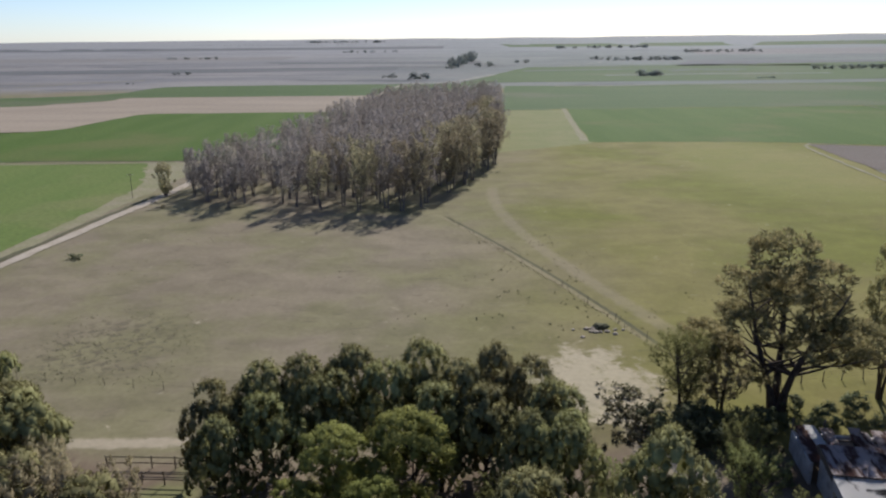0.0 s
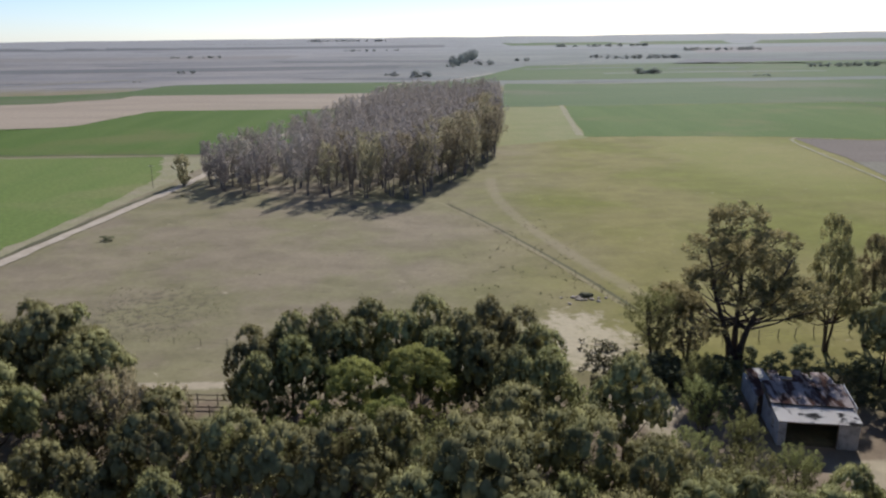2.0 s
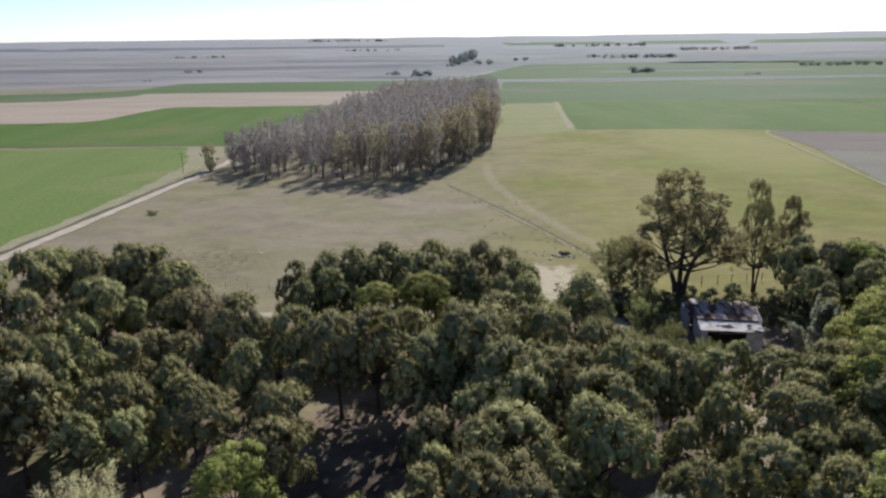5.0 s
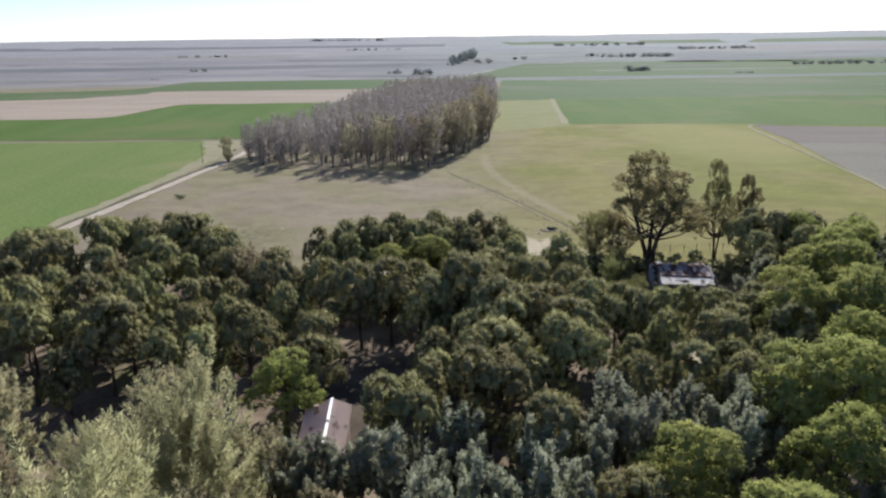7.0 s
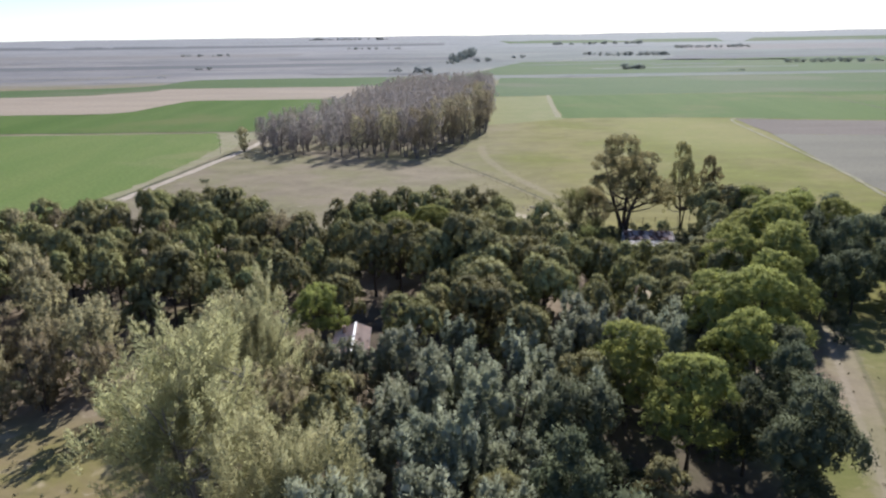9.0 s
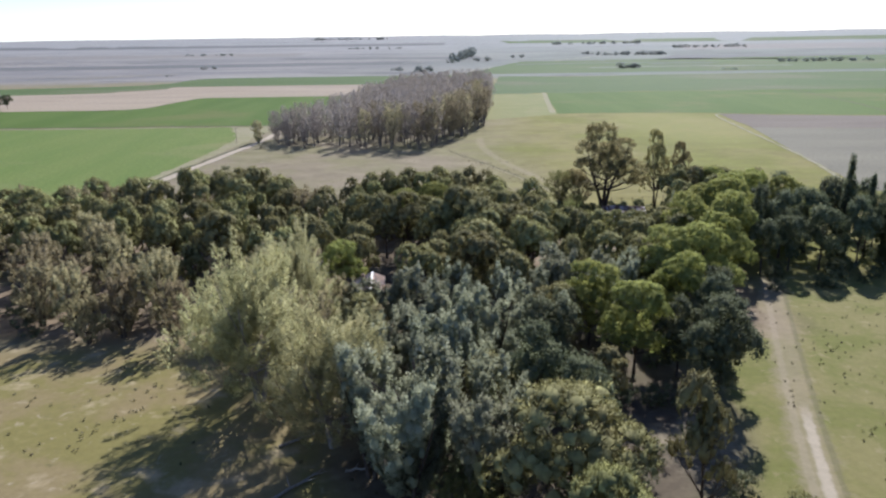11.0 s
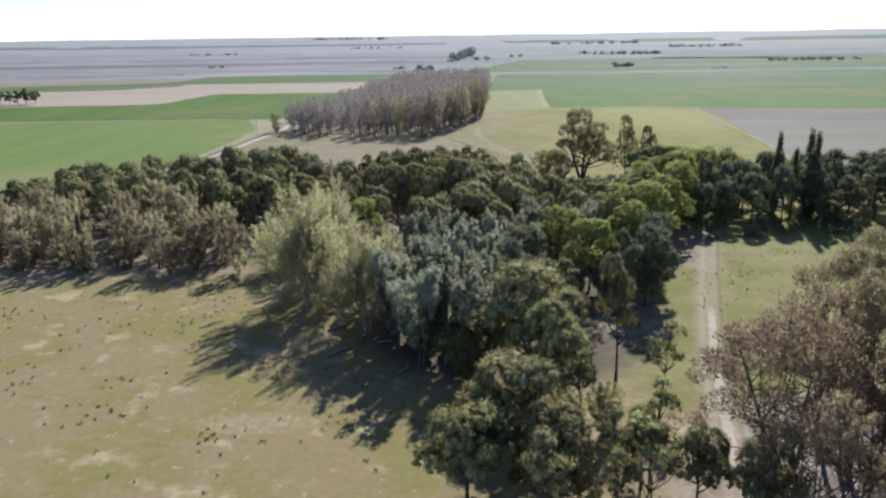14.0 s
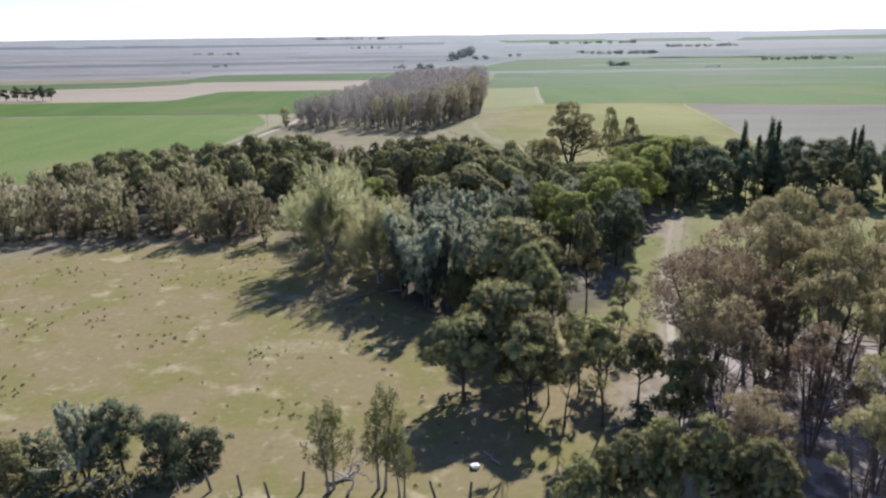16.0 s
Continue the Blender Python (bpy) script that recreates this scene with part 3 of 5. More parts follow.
def spray(rnd, ends, heart, shoot, radius, count, length, width, core=0.0, tall=1.0):
    """Leaves along shoots that reach to ends, away from the heart of the crown.
    shoot: length, and how far it turns upwards (or, below 0, hangs)."""
    n = len(ends)
    axis = np.column_stack((np.full(n, heart[0]), np.full(n, heart[1]), ends[:, 2] * 0.55))
    way = ends - axis
    way /= np.linalg.norm(way, axis=1)[:, None] + 1e-9
    way = way * (1 - abs(shoot[1])) + np.array((0, 0, shoot[1])) + 0.18 * unit(rnd, n)
    way /= np.linalg.norm(way, axis=1)[:, None]
    far = shoot[0] * (0.6 + 0.8 * rnd.random(n))
    k = n * count
    w, e, l = np.repeat(way, count, 0), np.repeat(ends, count, 0), np.repeat(far, count)
    t = rnd.random(k) ** 0.8
    off = unit(rnd, k)
    off -= np.sum(off * w, axis=1)[:, None] * w
    off /= np.linalg.norm(off, axis=1)[:, None] + 1e-9
    swell = np.sin(np.pi * np.clip(0.12 + 0.80 * t, 0, 1))
    pos = e + w * (l * (t - 0.75))[:, None] + off * (radius * swell * rnd.random(k) ** 0.6)[:, None]
    along = w + 0.75 * off + 0.45 * unit(rnd, k)
    along /= np.linalg.norm(along, axis=1)[:, None]
    side = np.cross(along, unit(rnd, k))
    side /= np.linalg.norm(side, axis=1)[:, None] + 1e-9
    ln, wd = length * (0.6 + 0.8 * rnd.random(k))[:, None], width * (0.6 + 0.8 * rnd.random(k))[:, None]
    v = np.empty((k, 3, 3))
    v[:, 0], v[:, 1], v[:, 2] = pos - side * wd / 2, pos + side * wd / 2, pos + along * ln
    whole = e - ends.mean(axis=0)
    whole /= np.linalg.norm(whole, axis=1)[:, None] + 1e-9
    nor = 0.75 * off + 0.45 * whole + 0.35 * unit(rnd, k) + np.array((0, 0, 0.20))
    nor /= np.linalg.norm(nor, axis=1)[:, None]
    back = np.sum(np.cross(v[:, 1] - v[:, 0], v[:, 2] - v[:, 0]) * nor, axis=1) < 0
    v[back, 0], v[back, 1] = v[back, 1].copy(), v[back, 0].copy()
    v, nor = v.reshape(-1, 3), np.repeat(nor, 3, 0)
    if core:
        more = cores(rnd, ends - way * (far * 0.35)[:, None], np.full(n, radius * core), tall)
        v, nor = np.concatenate((v, more[0])), np.concatenate((nor, more[1]))
    return v, nor


def bough_points(rnd, seed, h, spread, foot, lumps, gap, boughs, flat, puff=1.0):
    """Clumps set over the tops of a few rounded boughs; returns them and the boughs' middles."""
    mid, size = [], []
    for j in range(boughs):
        q = math.sqrt((j + 0.35) / boughs)
        a = j * 2.4 + seed
        big = puff * spread * (0.47 - 0.11 * q) * (0.78 + 0.44 * rnd.random())
        r = spread * (1 - 0.34 * puff) * q
        mid.append(np.array((math.cos(a) * r, math.sin(a) * r, h * (foot + (1 - foot) * (0.80 - 0.62 * q ** 1.6 + 0.15 * (2 * rnd.random() - 1))))))
        size.append(big)
    mid, size = np.array(mid), np.array(size)
    top = np.max(mid[:, 2] + size * flat)
    mid[:, 2] += (h - top) * (mid[:, 2] - h * foot * 0.5) / (np.max(mid[:, 2]) - h * foot * 0.5)
    pts, k, share = [], 0, size ** 2 / np.sum(size ** 2)
    while len(pts) < lumps and k < lumps * 40:
        k += 1
        j = int(rnd.choice(boughs, p=share))
        d = unit(rnd, 1)[0]
        if d[2] < -0.45:
            d[2] = -d[2]
        stretch = np.array((1, 1, flat))
        p = mid[j] + d * stretch * size[j] * (0.86 + 0.16 * rnd.random())
        inside = np.sum(((p - mid) / stretch) ** 2, axis=1) < (0.80 * size) ** 2
        inside[j] = False
        if inside.any() or any(np.sum((p - q) ** 2) < gap * gap for q in pts):
            continue
        pts.append(p)
    return pts, mid


def triangles(name, made, mat):
    v, nor = made
    n = len(v) // 3
    me = bpy.data.meshes.new(name)
    me.vertices.add(n * 3), me.loops.add(n * 3), me.polygons.add(n)
    me.vertices.foreach_set("co", v.astype(np.float32).ravel())
    me.loops.foreach_set("vertex_index", np.arange(n * 3, dtype=np.int32))
    me.polygons.foreach_set("loop_start", np.arange(0, n * 3, 3, dtype=np.int32))
    me.materials.append(mat)
    me.update(calc_edges=True)
    me.polygons.foreach_set("use_smooth", np.ones(n, dtype=bool))
    me.normals_split_custom_set_from_vertices(nor.astype(np.float32))
    return me


def make_tree(name, seed, h, spread, foot, lumps, lump_r, count, size, leaf_mat, bark_mat, shape="dome", trunk_r=0.22, lean=0.0, limbs=14, up=0.25, droop=0.0, stems=1, hollow=0.45, fill=0.55, single=False, tall=0.85, apart=0.55, core=0.0, plumes=7, thick=0.26, boughs=8, flat=0.8, puff=1.0, shoot=None, spike=0.0):
    """A tree: tapered trunk, limbs that reach into the crown, and a crown of many leaf clumps.
    foot: share of the height below the crown. shape: dome, flat, column, vase, plume, fan or boughs. shoot: leaves stand along shoots instead of round clumps."""
    rnd = np.random.default_rng(seed)
    root = new(name)
    lean_v = np.array((math.cos(seed * 2.4), math.sin(seed * 2.4), 0)) * lean * h
    pts, k, middles = [], 0, []
    if shape == "boughs":
        pts, middles = bough_points(rnd, seed, h, spread, foot, lumps, apart * lump_r, boughs, flat, puff)
        pts = [p + lean_v * (p[2] / h) ** 1.5 for p in pts]
        middles = [p + lean_v * (p[2] / h) ** 1.5 for p in middles]
    while shape != "boughs" and len(pts) < lumps and k < lumps * 60:
        k += 1
        z = rnd.random()
        a = rnd.random() * 2 * math.pi
        if shape == "plume":
            # an upswept branch, thick with foliage towards its end
            j = int(rnd.integers(plumes))
            pa, pr, pz = j * 2.4 + seed, (0.25 + 0.75 * ((j * 0.618 + seed * 0.13) % 1)), 0.70 + 0.30 * ((j * 0.381 + seed * 0.29) % 1)
            t = foot + (1 - foot) * z ** 0.75
            swell = spread * thick * (0.35 + 0.65 * math.sin(math.pi * min(1, 0.15 + 0.8 * z)))
            p = np.array((math.cos(pa) * pr * spread * t ** 1.1, math.sin(pa) * pr * spread * t ** 1.1, h * pz * (1 - 0.25 * pr * t) * t * 1.08))
            p += unit(rnd, 1)[0] * swell * rnd.random() ** 0.5 * np.array((1, 1, 0.8))
            p[2] = min(max(p[2], 0.08 * h), 0.98 * h)
            if all(np.sum((p - q) ** 2) > (apart * lump_r) ** 2 for q in pts[-90:]):
                pts.append(p)
            continue
        if shape == "fan":
            # the outer shell of a crown that spreads from the ground
            e = math.radians(14 + 74 * z ** 0.85)
            rr = (0.50 + 0.50 * rnd.random() ** 0.7) * (0.82 + 0.12 * math.sin(3 * a + seed) + 0.10 * math.sin(5 * e + 2 * a) + 0.10 * rnd.random())
            p = np.array((math.cos(a) * math.cos(e) ** 0.8 * spread * rr, math.sin(a) * math.cos(e) ** 0.8 * spread * rr, h * (foot + (1 - foot) * math.sin(e) * rr)))
            if all(np.sum((p - q) ** 2) > (apart * lump_r) ** 2 for q in pts[-90:]):
                pts.append(p)
            continue
        bulge = 1 + 0.22 * math.sin(2 * a + seed) + 0.16 * math.sin(3 * a + seed * 1.7) + 0.16 * math.sin(5 * z + a)
        if shape == "dome":
            w = math.sqrt(max(0, 1 - (max(0, z - 0.25) / 0.75) ** 2.2)) * (0.62 + 0.38 * min(1, z / 0.3))
        elif shape == "flat":
            w = (0.35 + 0.65 * z ** 0.7) * math.sqrt(max(0, 1 - z ** 6))
        elif shape == "column":
            w = math.sin(math.pi * min(1, 0.12 + 0.88 * z) ** 0.8) ** 0.8
        else:
            w = (0.30 + 0.70 * math.sin(math.pi * (0.08 + 0.80 * z) ** 0.9))
        r = rnd.random() ** 0.5
        if r < hollow and z < 0.85:
            continue
        p = np.array((math.cos(a) * w * r * bulge * spread, math.sin(a) * w * r * bulge * spread, h * (foot + (0.97 - foot) * z)))
        p += lean_v * (p[2] / h) ** 1.5
        if all(np.sum((p - q) ** 2) > (apart * lump_r) ** 2 for q in pts[-90:]):
            pts.append(p)
    pts = np.array(pts)
    rad = lump_r * (0.65 + 0.7 * rnd.random(len(pts)))
    if shoot:
        made = spray(rnd, pts, lean_v * 0.4, shoot, lump_r, count, size[0], size[1], core, tall)
    else:
        made = leaves(rnd, pts, rad, count, size[0], size[1], up, droop, fill, tall, core, spike)
    crown = new("crown", triangles("crown", made, leaf_mat))
    crown.parent = root
    lines = []
    for s in range(stems):
        verts, faces = [], []
        off = np.zeros(3) if stems == 1 else np.array((math.cos(s * 2.2 + seed), math.sin(s * 2.2 + seed), 0)) * 0.35
        out = off * (0 if stems == 1 else 0.45 * spread / 0.35)
        top = foot + (0.97 - foot) * (0.72 if shape != "column" else 0.95)
        line = []
        for i in range(8):
            t = i / 7
            wig = np.array((math.sin(t * 5 + seed + s), math.cos(t * 4 + seed * 1.3 + s), 0)) * 0.018 * h * t
            line.append(off + out * t ** 1.3 + lean_v * (t * top) ** 1.5 + wig + np.array((0, 0, t * top * h - 0.1 * (i == 0))))
        rr = [trunk_r * (1.35 if i == 0 else 1 - 0.85 * i / 7) for i in range(8)]
        tube(verts, faces, line, rr, 7)
        lines.append(line)
        if single or s < stems - 1:
            link_mesh("trunk", verts, faces, bark_mat, True).parent = root
    for q in [*middles, *pts[rnd.permutation(len(pts))]][:limbs]:
        t = min(0.93, max(0.30, (q[2] / h - 0.22) / top))
        if single:
            verts, faces = [], []
        ln = lines[rnd.integers(len(lines))]
        a = ln[int(t * 7)] * (1 - (t * 7) % 1) + ln[min(7, int(t * 7) + 1)] * ((t * 7) % 1)
        mid = (a + q) / 2 + np.array((0, 0, -0.03 * h if droop <= 0 else 0.03 * h)) + 0.03 * h * (rnd.random(3) - 0.5)
        b = trunk_r * (1 - 0.8 * t) * 0.55 + 0.015
        tube(verts, faces, [a, (a + mid) / 2 + 0.01 * h * (rnd.random(3) - 0.5), mid, (mid + q) / 2, q], [b, b * 0.8, b * 0.6, b * 0.4, b * 0.18], 5)
        if single:
            link_mesh("limb", verts, faces, bark_mat, True).parent = root
    if not single:
        link_mesh("trunk", verts, faces, bark_mat, True).parent = root
    return root


KINDS = {}


def kind(key, name, label, category, variants, group, **spec):
    KINDS[key] = [name, label, category, group, variants, spec, {}]


def plant(key, x, y, h, turn=None, wide=1.0, z=0.0):
    """Stand a tree of this kind at (x, y), h metres high. The first of each variant is built, the others are copies."""
    name, label, category, group, variants, spec, made = KINDS[key]
    rnd = random.Random(f"{key} {x:.1f} {y:.1f}")
    v = rnd.randrange(variants)
    turn = rnd.uniform(0, 360) if turn is None else turn
    k = h / spec["h"]
    wob = rnd.uniform(0.92, 1.08) * wide
    m = pose(x, y, rise(x, y) + z, 0, 0, turn) @ Matrix.Diagonal((k * wob, k * wob, k, 1))
    if v not in made:
        ob = tagged(make_tree(name, 11 + 7 * v + len(key), **spec), label, category, group)
        made[v] = ob
        ob.matrix_basis = m
        return ob
    src = made[v]
    keep = src.matrix_basis.copy()
    src.matrix_basis = Matrix.Identity(4)
    ob = copy_thing(src, m)
    src.matrix_basis = keep
    return ob


kind("pine", "pine_tree", "dark green pine with a dense rounded crown", "tree", 6, "pines of the grove",
     h=12, spread=4.9, foot=0.34, lumps=165, lump_r=0.5, count=48, size=(0.25, 0.085), droop=-0.2, leaf_mat=L_PINE, bark_mat=B_DARK, shape="boughs", boughs=9, flat=0.85, limbs=13, up=0.5, tall=1.45, apart=1.0, fill=0.72, core=0.86, spike=0.6)
kind("tuftpine", "pine_tree", "dark green pine with an upright tufted crown", "tree", 5, "pines of the grove",
     h=12, spread=4.3, foot=0.2, lumps=190, lump_r=0.42, count=48, size=(0.25, 0.08), droop=-0.3, leaf_mat=L_PINE, bark_mat=B_DARK, shape="boughs", boughs=9, flat=1.2, puff=0.92, limbs=13, up=0.7, tall=1.8, apart=1.0, fill=0.72, core=0.86, spike=0.65)
kind("nearpine", "pine_tree", "dark green pine with dense rounded needle clumps", "tree", 4, "pines of the grove",
     h=12, spread=4.4, foot=0.26, lumps=200, lump_r=0.46, count=84, size=(0.22, 0.065), droop=-0.2, leaf_mat=L_PINE, bark_mat=B_DARK, shape="boughs", boughs=11, flat=0.85, puff=0.88, limbs=24, up=0.5, tall=1.35, apart=1.0, fill=0.7, core=0.84, spike=0.6)
kind("tallpine", "pine_tree", "tall dark pine with a high open crown", "tree", 4, "pines of the grove",
     h=13, spread=3.3, foot=0.46, lumps=80, lump_r=0.52, count=48, size=(0.26, 0.085), droop=-0.2, leaf_mat=L_PINE, bark_mat=B_DARK, shape="boughs", boughs=7, flat=0.8, puff=0.9, limbs=16, up=0.5, lean=0.07, tall=1.35, apart=0.95, fill=0.72, core=0.88, spike=0.6)
kind("thinpine", "pine_tree", "thin ragged pine with a bare leaning trunk", "tree", 4, "thin pines by the track",
     h=11, spread=2.5, foot=0.42, lumps=36, lump_r=0.42, count=54, size=(0.27, 0.06), droop=-0.3, leaf_mat=L_PINE, bark_mat=B_DARK, shape="boughs", boughs=7, flat=0.6, puff=0.62, limbs=18, up=0.4, lean=0.14, trunk_r=0.14, tall=1.1, apart=0.9, fill=0.7, core=0.8, spike=0.7)
kind("bright", "broadleaf_tree", "fresh green broadleaf tree with a layered crown", "tree", 4, "green broadleaf trees",
     h=13, spread=5.7, foot=0.14, lumps=190, lump_r=0.66, count=56, size=(0.34, 0.18), leaf_mat=L_BRIGHT, bark_mat=B_DARK, shape="boughs", boughs=14, flat=0.6, puff=0.86, limbs=20, up=0.4, droop=0.25, tall=0.85, apart=0.85, fill=0.5, core=0.66)
kind("silver", "silver_poplar_tree", "grey-green silver poplar with a ruffled crown", "tree", 5, "silver poplars",
     h=14, spread=5.6, foot=0.26, lumps=165, lump_r=0.54, count=84, size=(0.30, 0.13), leaf_mat=L_SILVER, bark_mat=B_DARK, shape="plume", limbs=20, stems=2, tall=1.5, apart=1.0, core=0.85, plumes=12, thick=0.21, shoot=(2.0, 0.50))
kind("willow", "willow_tree", "large pale olive willow with airy upswept branches", "tree", 3, "willows",
     h=17, spread=9.4, foot=0.08, lumps=520, lump_r=0.42, count=112, size=(0.34, 0.08), leaf_mat=L_WILLOW, bark_mat=B_GREY, shape="fan", limbs=48, stems=5, single=True, apart=1.2, shoot=(3.0, 0.42))
kind("gum", "eucalyptus_tree", "tall eucalyptus with forked trunk and open crown", "tree", 3, "eucalyptus by the shed",
     h=21, spread=8.4, foot=0.14, lumps=360, lump_r=0.52, count=74, size=(0.40, 0.13), leaf_mat=L_GUM, bark_mat=B_DARK, shape="boughs", boughs=19, flat=0.95, puff=0.62, limbs=52, stems=3, trunk_r=0.36, single=True, apart=0.9, core=0.5, shoot=(1.5, -0.12))
kind("acacia", "acacia_tree", "light green airy acacia with a forked trunk", "tree", 2, "acacias",
     h=10, spread=4.9, foot=0.26, lumps=125, lump_r=0.42, count=66, size=(0.32, 0.10), leaf_mat=L_AIRY, bark_mat=B_DARK, shape="flat", limbs=34, stems=3, trunk_r=0.2, hollow=0.2, apart=1.5, single=True, shoot=(1.5, 0.35))
kind("browngum", "eucalyptus_tree", "spreading eucalyptus with browned foliage and many stems", "tree", 5, "browned eucalyptus stand",
     h=16, spread=7.0, foot=0.24, lumps=340, lump_r=0.46, count=54, size=(0.28, 0.085), leaf_mat=L_BROWN, bark_mat=B_TWIG, shape="boughs", boughs=24, flat=0.8, puff=0.52, limbs=44, stems=5, trunk_r=0.115, apart=1.0, shoot=(1.0, 0.35))
kind("goldgum", "eucalyptus_tree", "tall slender eucalyptus with golden olive crown", "tree", 4, "golden eucalyptus stand",
     h=19, spread=5.0, foot=0.44, lumps=180, lump_r=0.44, count=66, size=(0.29, 0.085), leaf_mat=L_GOLD, bark_mat=B_TWIG, shape="boughs", boughs=11, flat=0.8, puff=0.62, limbs=40, stems=4, trunk_r=0.16, apart=1.0, shoot=(1.0, 0.35))
kind("olive", "eucalyptus_tree", "olive-brown eucalyptus at the edge of the clearing", "tree", 5, "tree belt of the clearing",
     h=11, spread=3.6, foot=0.16, lumps=78, lump_r=0.46, count=80, size=(0.32, 0.12), leaf_mat=L_OLIVE, bark_mat=B_DARK, shape="vase", limbs=24, stems=3, trunk_r=0.16, hollow=0.3, tall=1.3, apart=1.4, core=0.8, shoot=(1.8, 0.42))
kind("belt", "elm_tree", "dense grey-green tree of the shelter belt", "tree", 4, "shelter belt",
     h=13, spread=4.2, foot=0.16, lumps=96, lump_r=0.74, count=64, size=(0.38, 0.16), leaf_mat=L_POPLAR, bark_mat=B_DARK, shape="boughs", boughs=9, flat=1.0, puff=0.95, limbs=14, up=0.4, apart=0.9, tall=1.4, fill=0.5, core=0.62)
kind("poplar", "lombardy_poplar", "dark narrow columnar poplar", "tree", 3, "poplars of the shelter belt",
     h=19, spread=1.3, foot=0.06, lumps=84, lump_r=0.36, count=66, size=(0.36, 0.12), leaf_mat=L_POPLAR, bark_mat=B_DARK, shape="column", limbs=0, hollow=0.15, tall=2.2, apart=0.9, core=0.9, shoot=(2.2, 0.85))
kind("copse", "eucalyptus_tree", "grey-brown slender eucalyptus of the copse", "tree", 7, "eucalyptus copse",
     h=17, spread=3.4, foot=0.28, lumps=34, lump_r=0.80, count=38, size=(0.62, 0.22), leaf_mat=L_COPSE, bark_mat=B_COPSE, shape="vase", limbs=12, stems=2, trunk_r=0.18, hollow=0.1, apart=1.0, shoot=(2.6, 0.5))
kind("small", "young_tree", "slender ragged young tree by the fence", "tree", 3, "young trees by the fence",
     h=10, spread=1.8, foot=0.30, lumps=70, lump_r=0.38, count=66, size=(0.26, 0.08), leaf_mat=L_AIRY, bark_mat=B_GREY, shape="column", limbs=24, trunk_r=0.13, hollow=0.1, apart=1.6, lean=0.06, stems=2, shoot=(1.1, 0.35))
kind("shrub", "shrub", "rounded dark green shrub", "shrub", 4, "undergrowth",
     h=3.0, spread=1.9, foot=0.08, lumps=22, lump_r=0.55, count=60, size=(0.28, 0.13), leaf_mat=L_POPLAR, bark_mat=B_DARK, limbs=10, up=0.3, trunk_r=0.07, hollow=0.4, apart=1.1, core=0.7)
kind("brush", "brush", "low dark brush in the shade", "shrub", 3, "brush by the shed",
     h=2.2, spread=2.2, foot=0.02, lumps=15, lump_r=0.6, count=50, size=(0.30, 0.12), leaf_mat=L_POPLAR, bark_mat=B_DARK, limbs=0, up=0.3, trunk_r=0.05, hollow=0.3, apart=1.1, core=0.5)
kind("copsegreen", "eucalyptus_tree", "olive-topped eucalyptus at the rim of the copse", "tree", 3, "eucalyptus copse",
     h=17, spread=3.6, foot=0.24, lumps=38, lump_r=0.85, count=42, size=(0.62, 0.22), leaf_mat=L_COPSEGREEN, bark_mat=B_COPSE, shape="vase", limbs=12, stems=2, trunk_r=0.18, hollow=0.1, apart=1.0, shoot=(2.4, 0.45))
kind("farclump", "distant_tree", "dark tree far off on the plain", "tree", 3, "distant trees",
     h=12, spread=5.0, foot=0.06, lumps=6, lump_r=2.8, count=12, size=(2.2, 1.0), leaf_mat=L_FAR_HAZED, bark_mat=B_DARK, limbs=3, up=0.3, hollow=0.2, core=0.8)


def stand(key, places, jitter=0.0):
    rnd = random.Random(key + str(places[0]))
    for x, y, h in places:
        plant(key, x + rnd.uniform(-jitter, jitter), y + rnd.uniform(-jitter, jitter), h)


TAKEN = []


def scatter(kinds, inside, box, gap, heights, seed, tries=1500, most=400):
    """Trees at random inside an outline, no nearer to one another than gap."""
    rnd = random.Random(seed)
    n = 0
    for _ in range(tries):
        x, y = rnd.uniform(box[0], box[1]), rnd.uniform(box[2], box[3])
        if n >= most or not inside(x, y) or any((x - a) ** 2 + (y - b) ** 2 < gap * gap for a, b in TAKEN):
            continue
        TAKEN.append((x, y))
        plant(rnd.choice(kinds), x, y, rnd.uniform(*heights))
        n += 1


def trees(key, places):
    stand(key, places)
    TAKEN.extend((x, y) for x, y, h in places)


# pines facing the pasture
trees("tuftpine", [(-19.5, 55, 9.5), (-20.5, 59.5, 10.5), (-17.5, 62.5, 11), (-14, 63.5, 11.3), (-11, 61, 10.6), (-9, 65, 11.6), (-5.5, 62, 11.2), (-2, 65, 11.7), (1, 62, 11.2), (4.5, 65, 11.7), (7.5, 62, 11.3), (9.5, 58, 10.8), (9.5, 53, 10.3), (-15.5, 58, 10), (3.5, 58, 10.5), (-0.5, 59, 10.4), (6.5, 55, 10)])
trees("bright", [(-9, 53, 9.5), (-3, 54, 10.5), (-6, 48.5, 8), (-12, 49, 7)])
trees("acacia", [(-16, 47, 6.5), (-9, 44.5, 7), (-1, 46.5, 7), (4, 51, 6.5), (11, 48, 6.5), (13.5, 54, 6), (-21, 46, 6.5), (27.5, 61, 6.5), (28, 49.5, 5.5), (26, 55, 6.5), (21, 45, 6.5), (25, 41, 7), (30, 43, 6)])
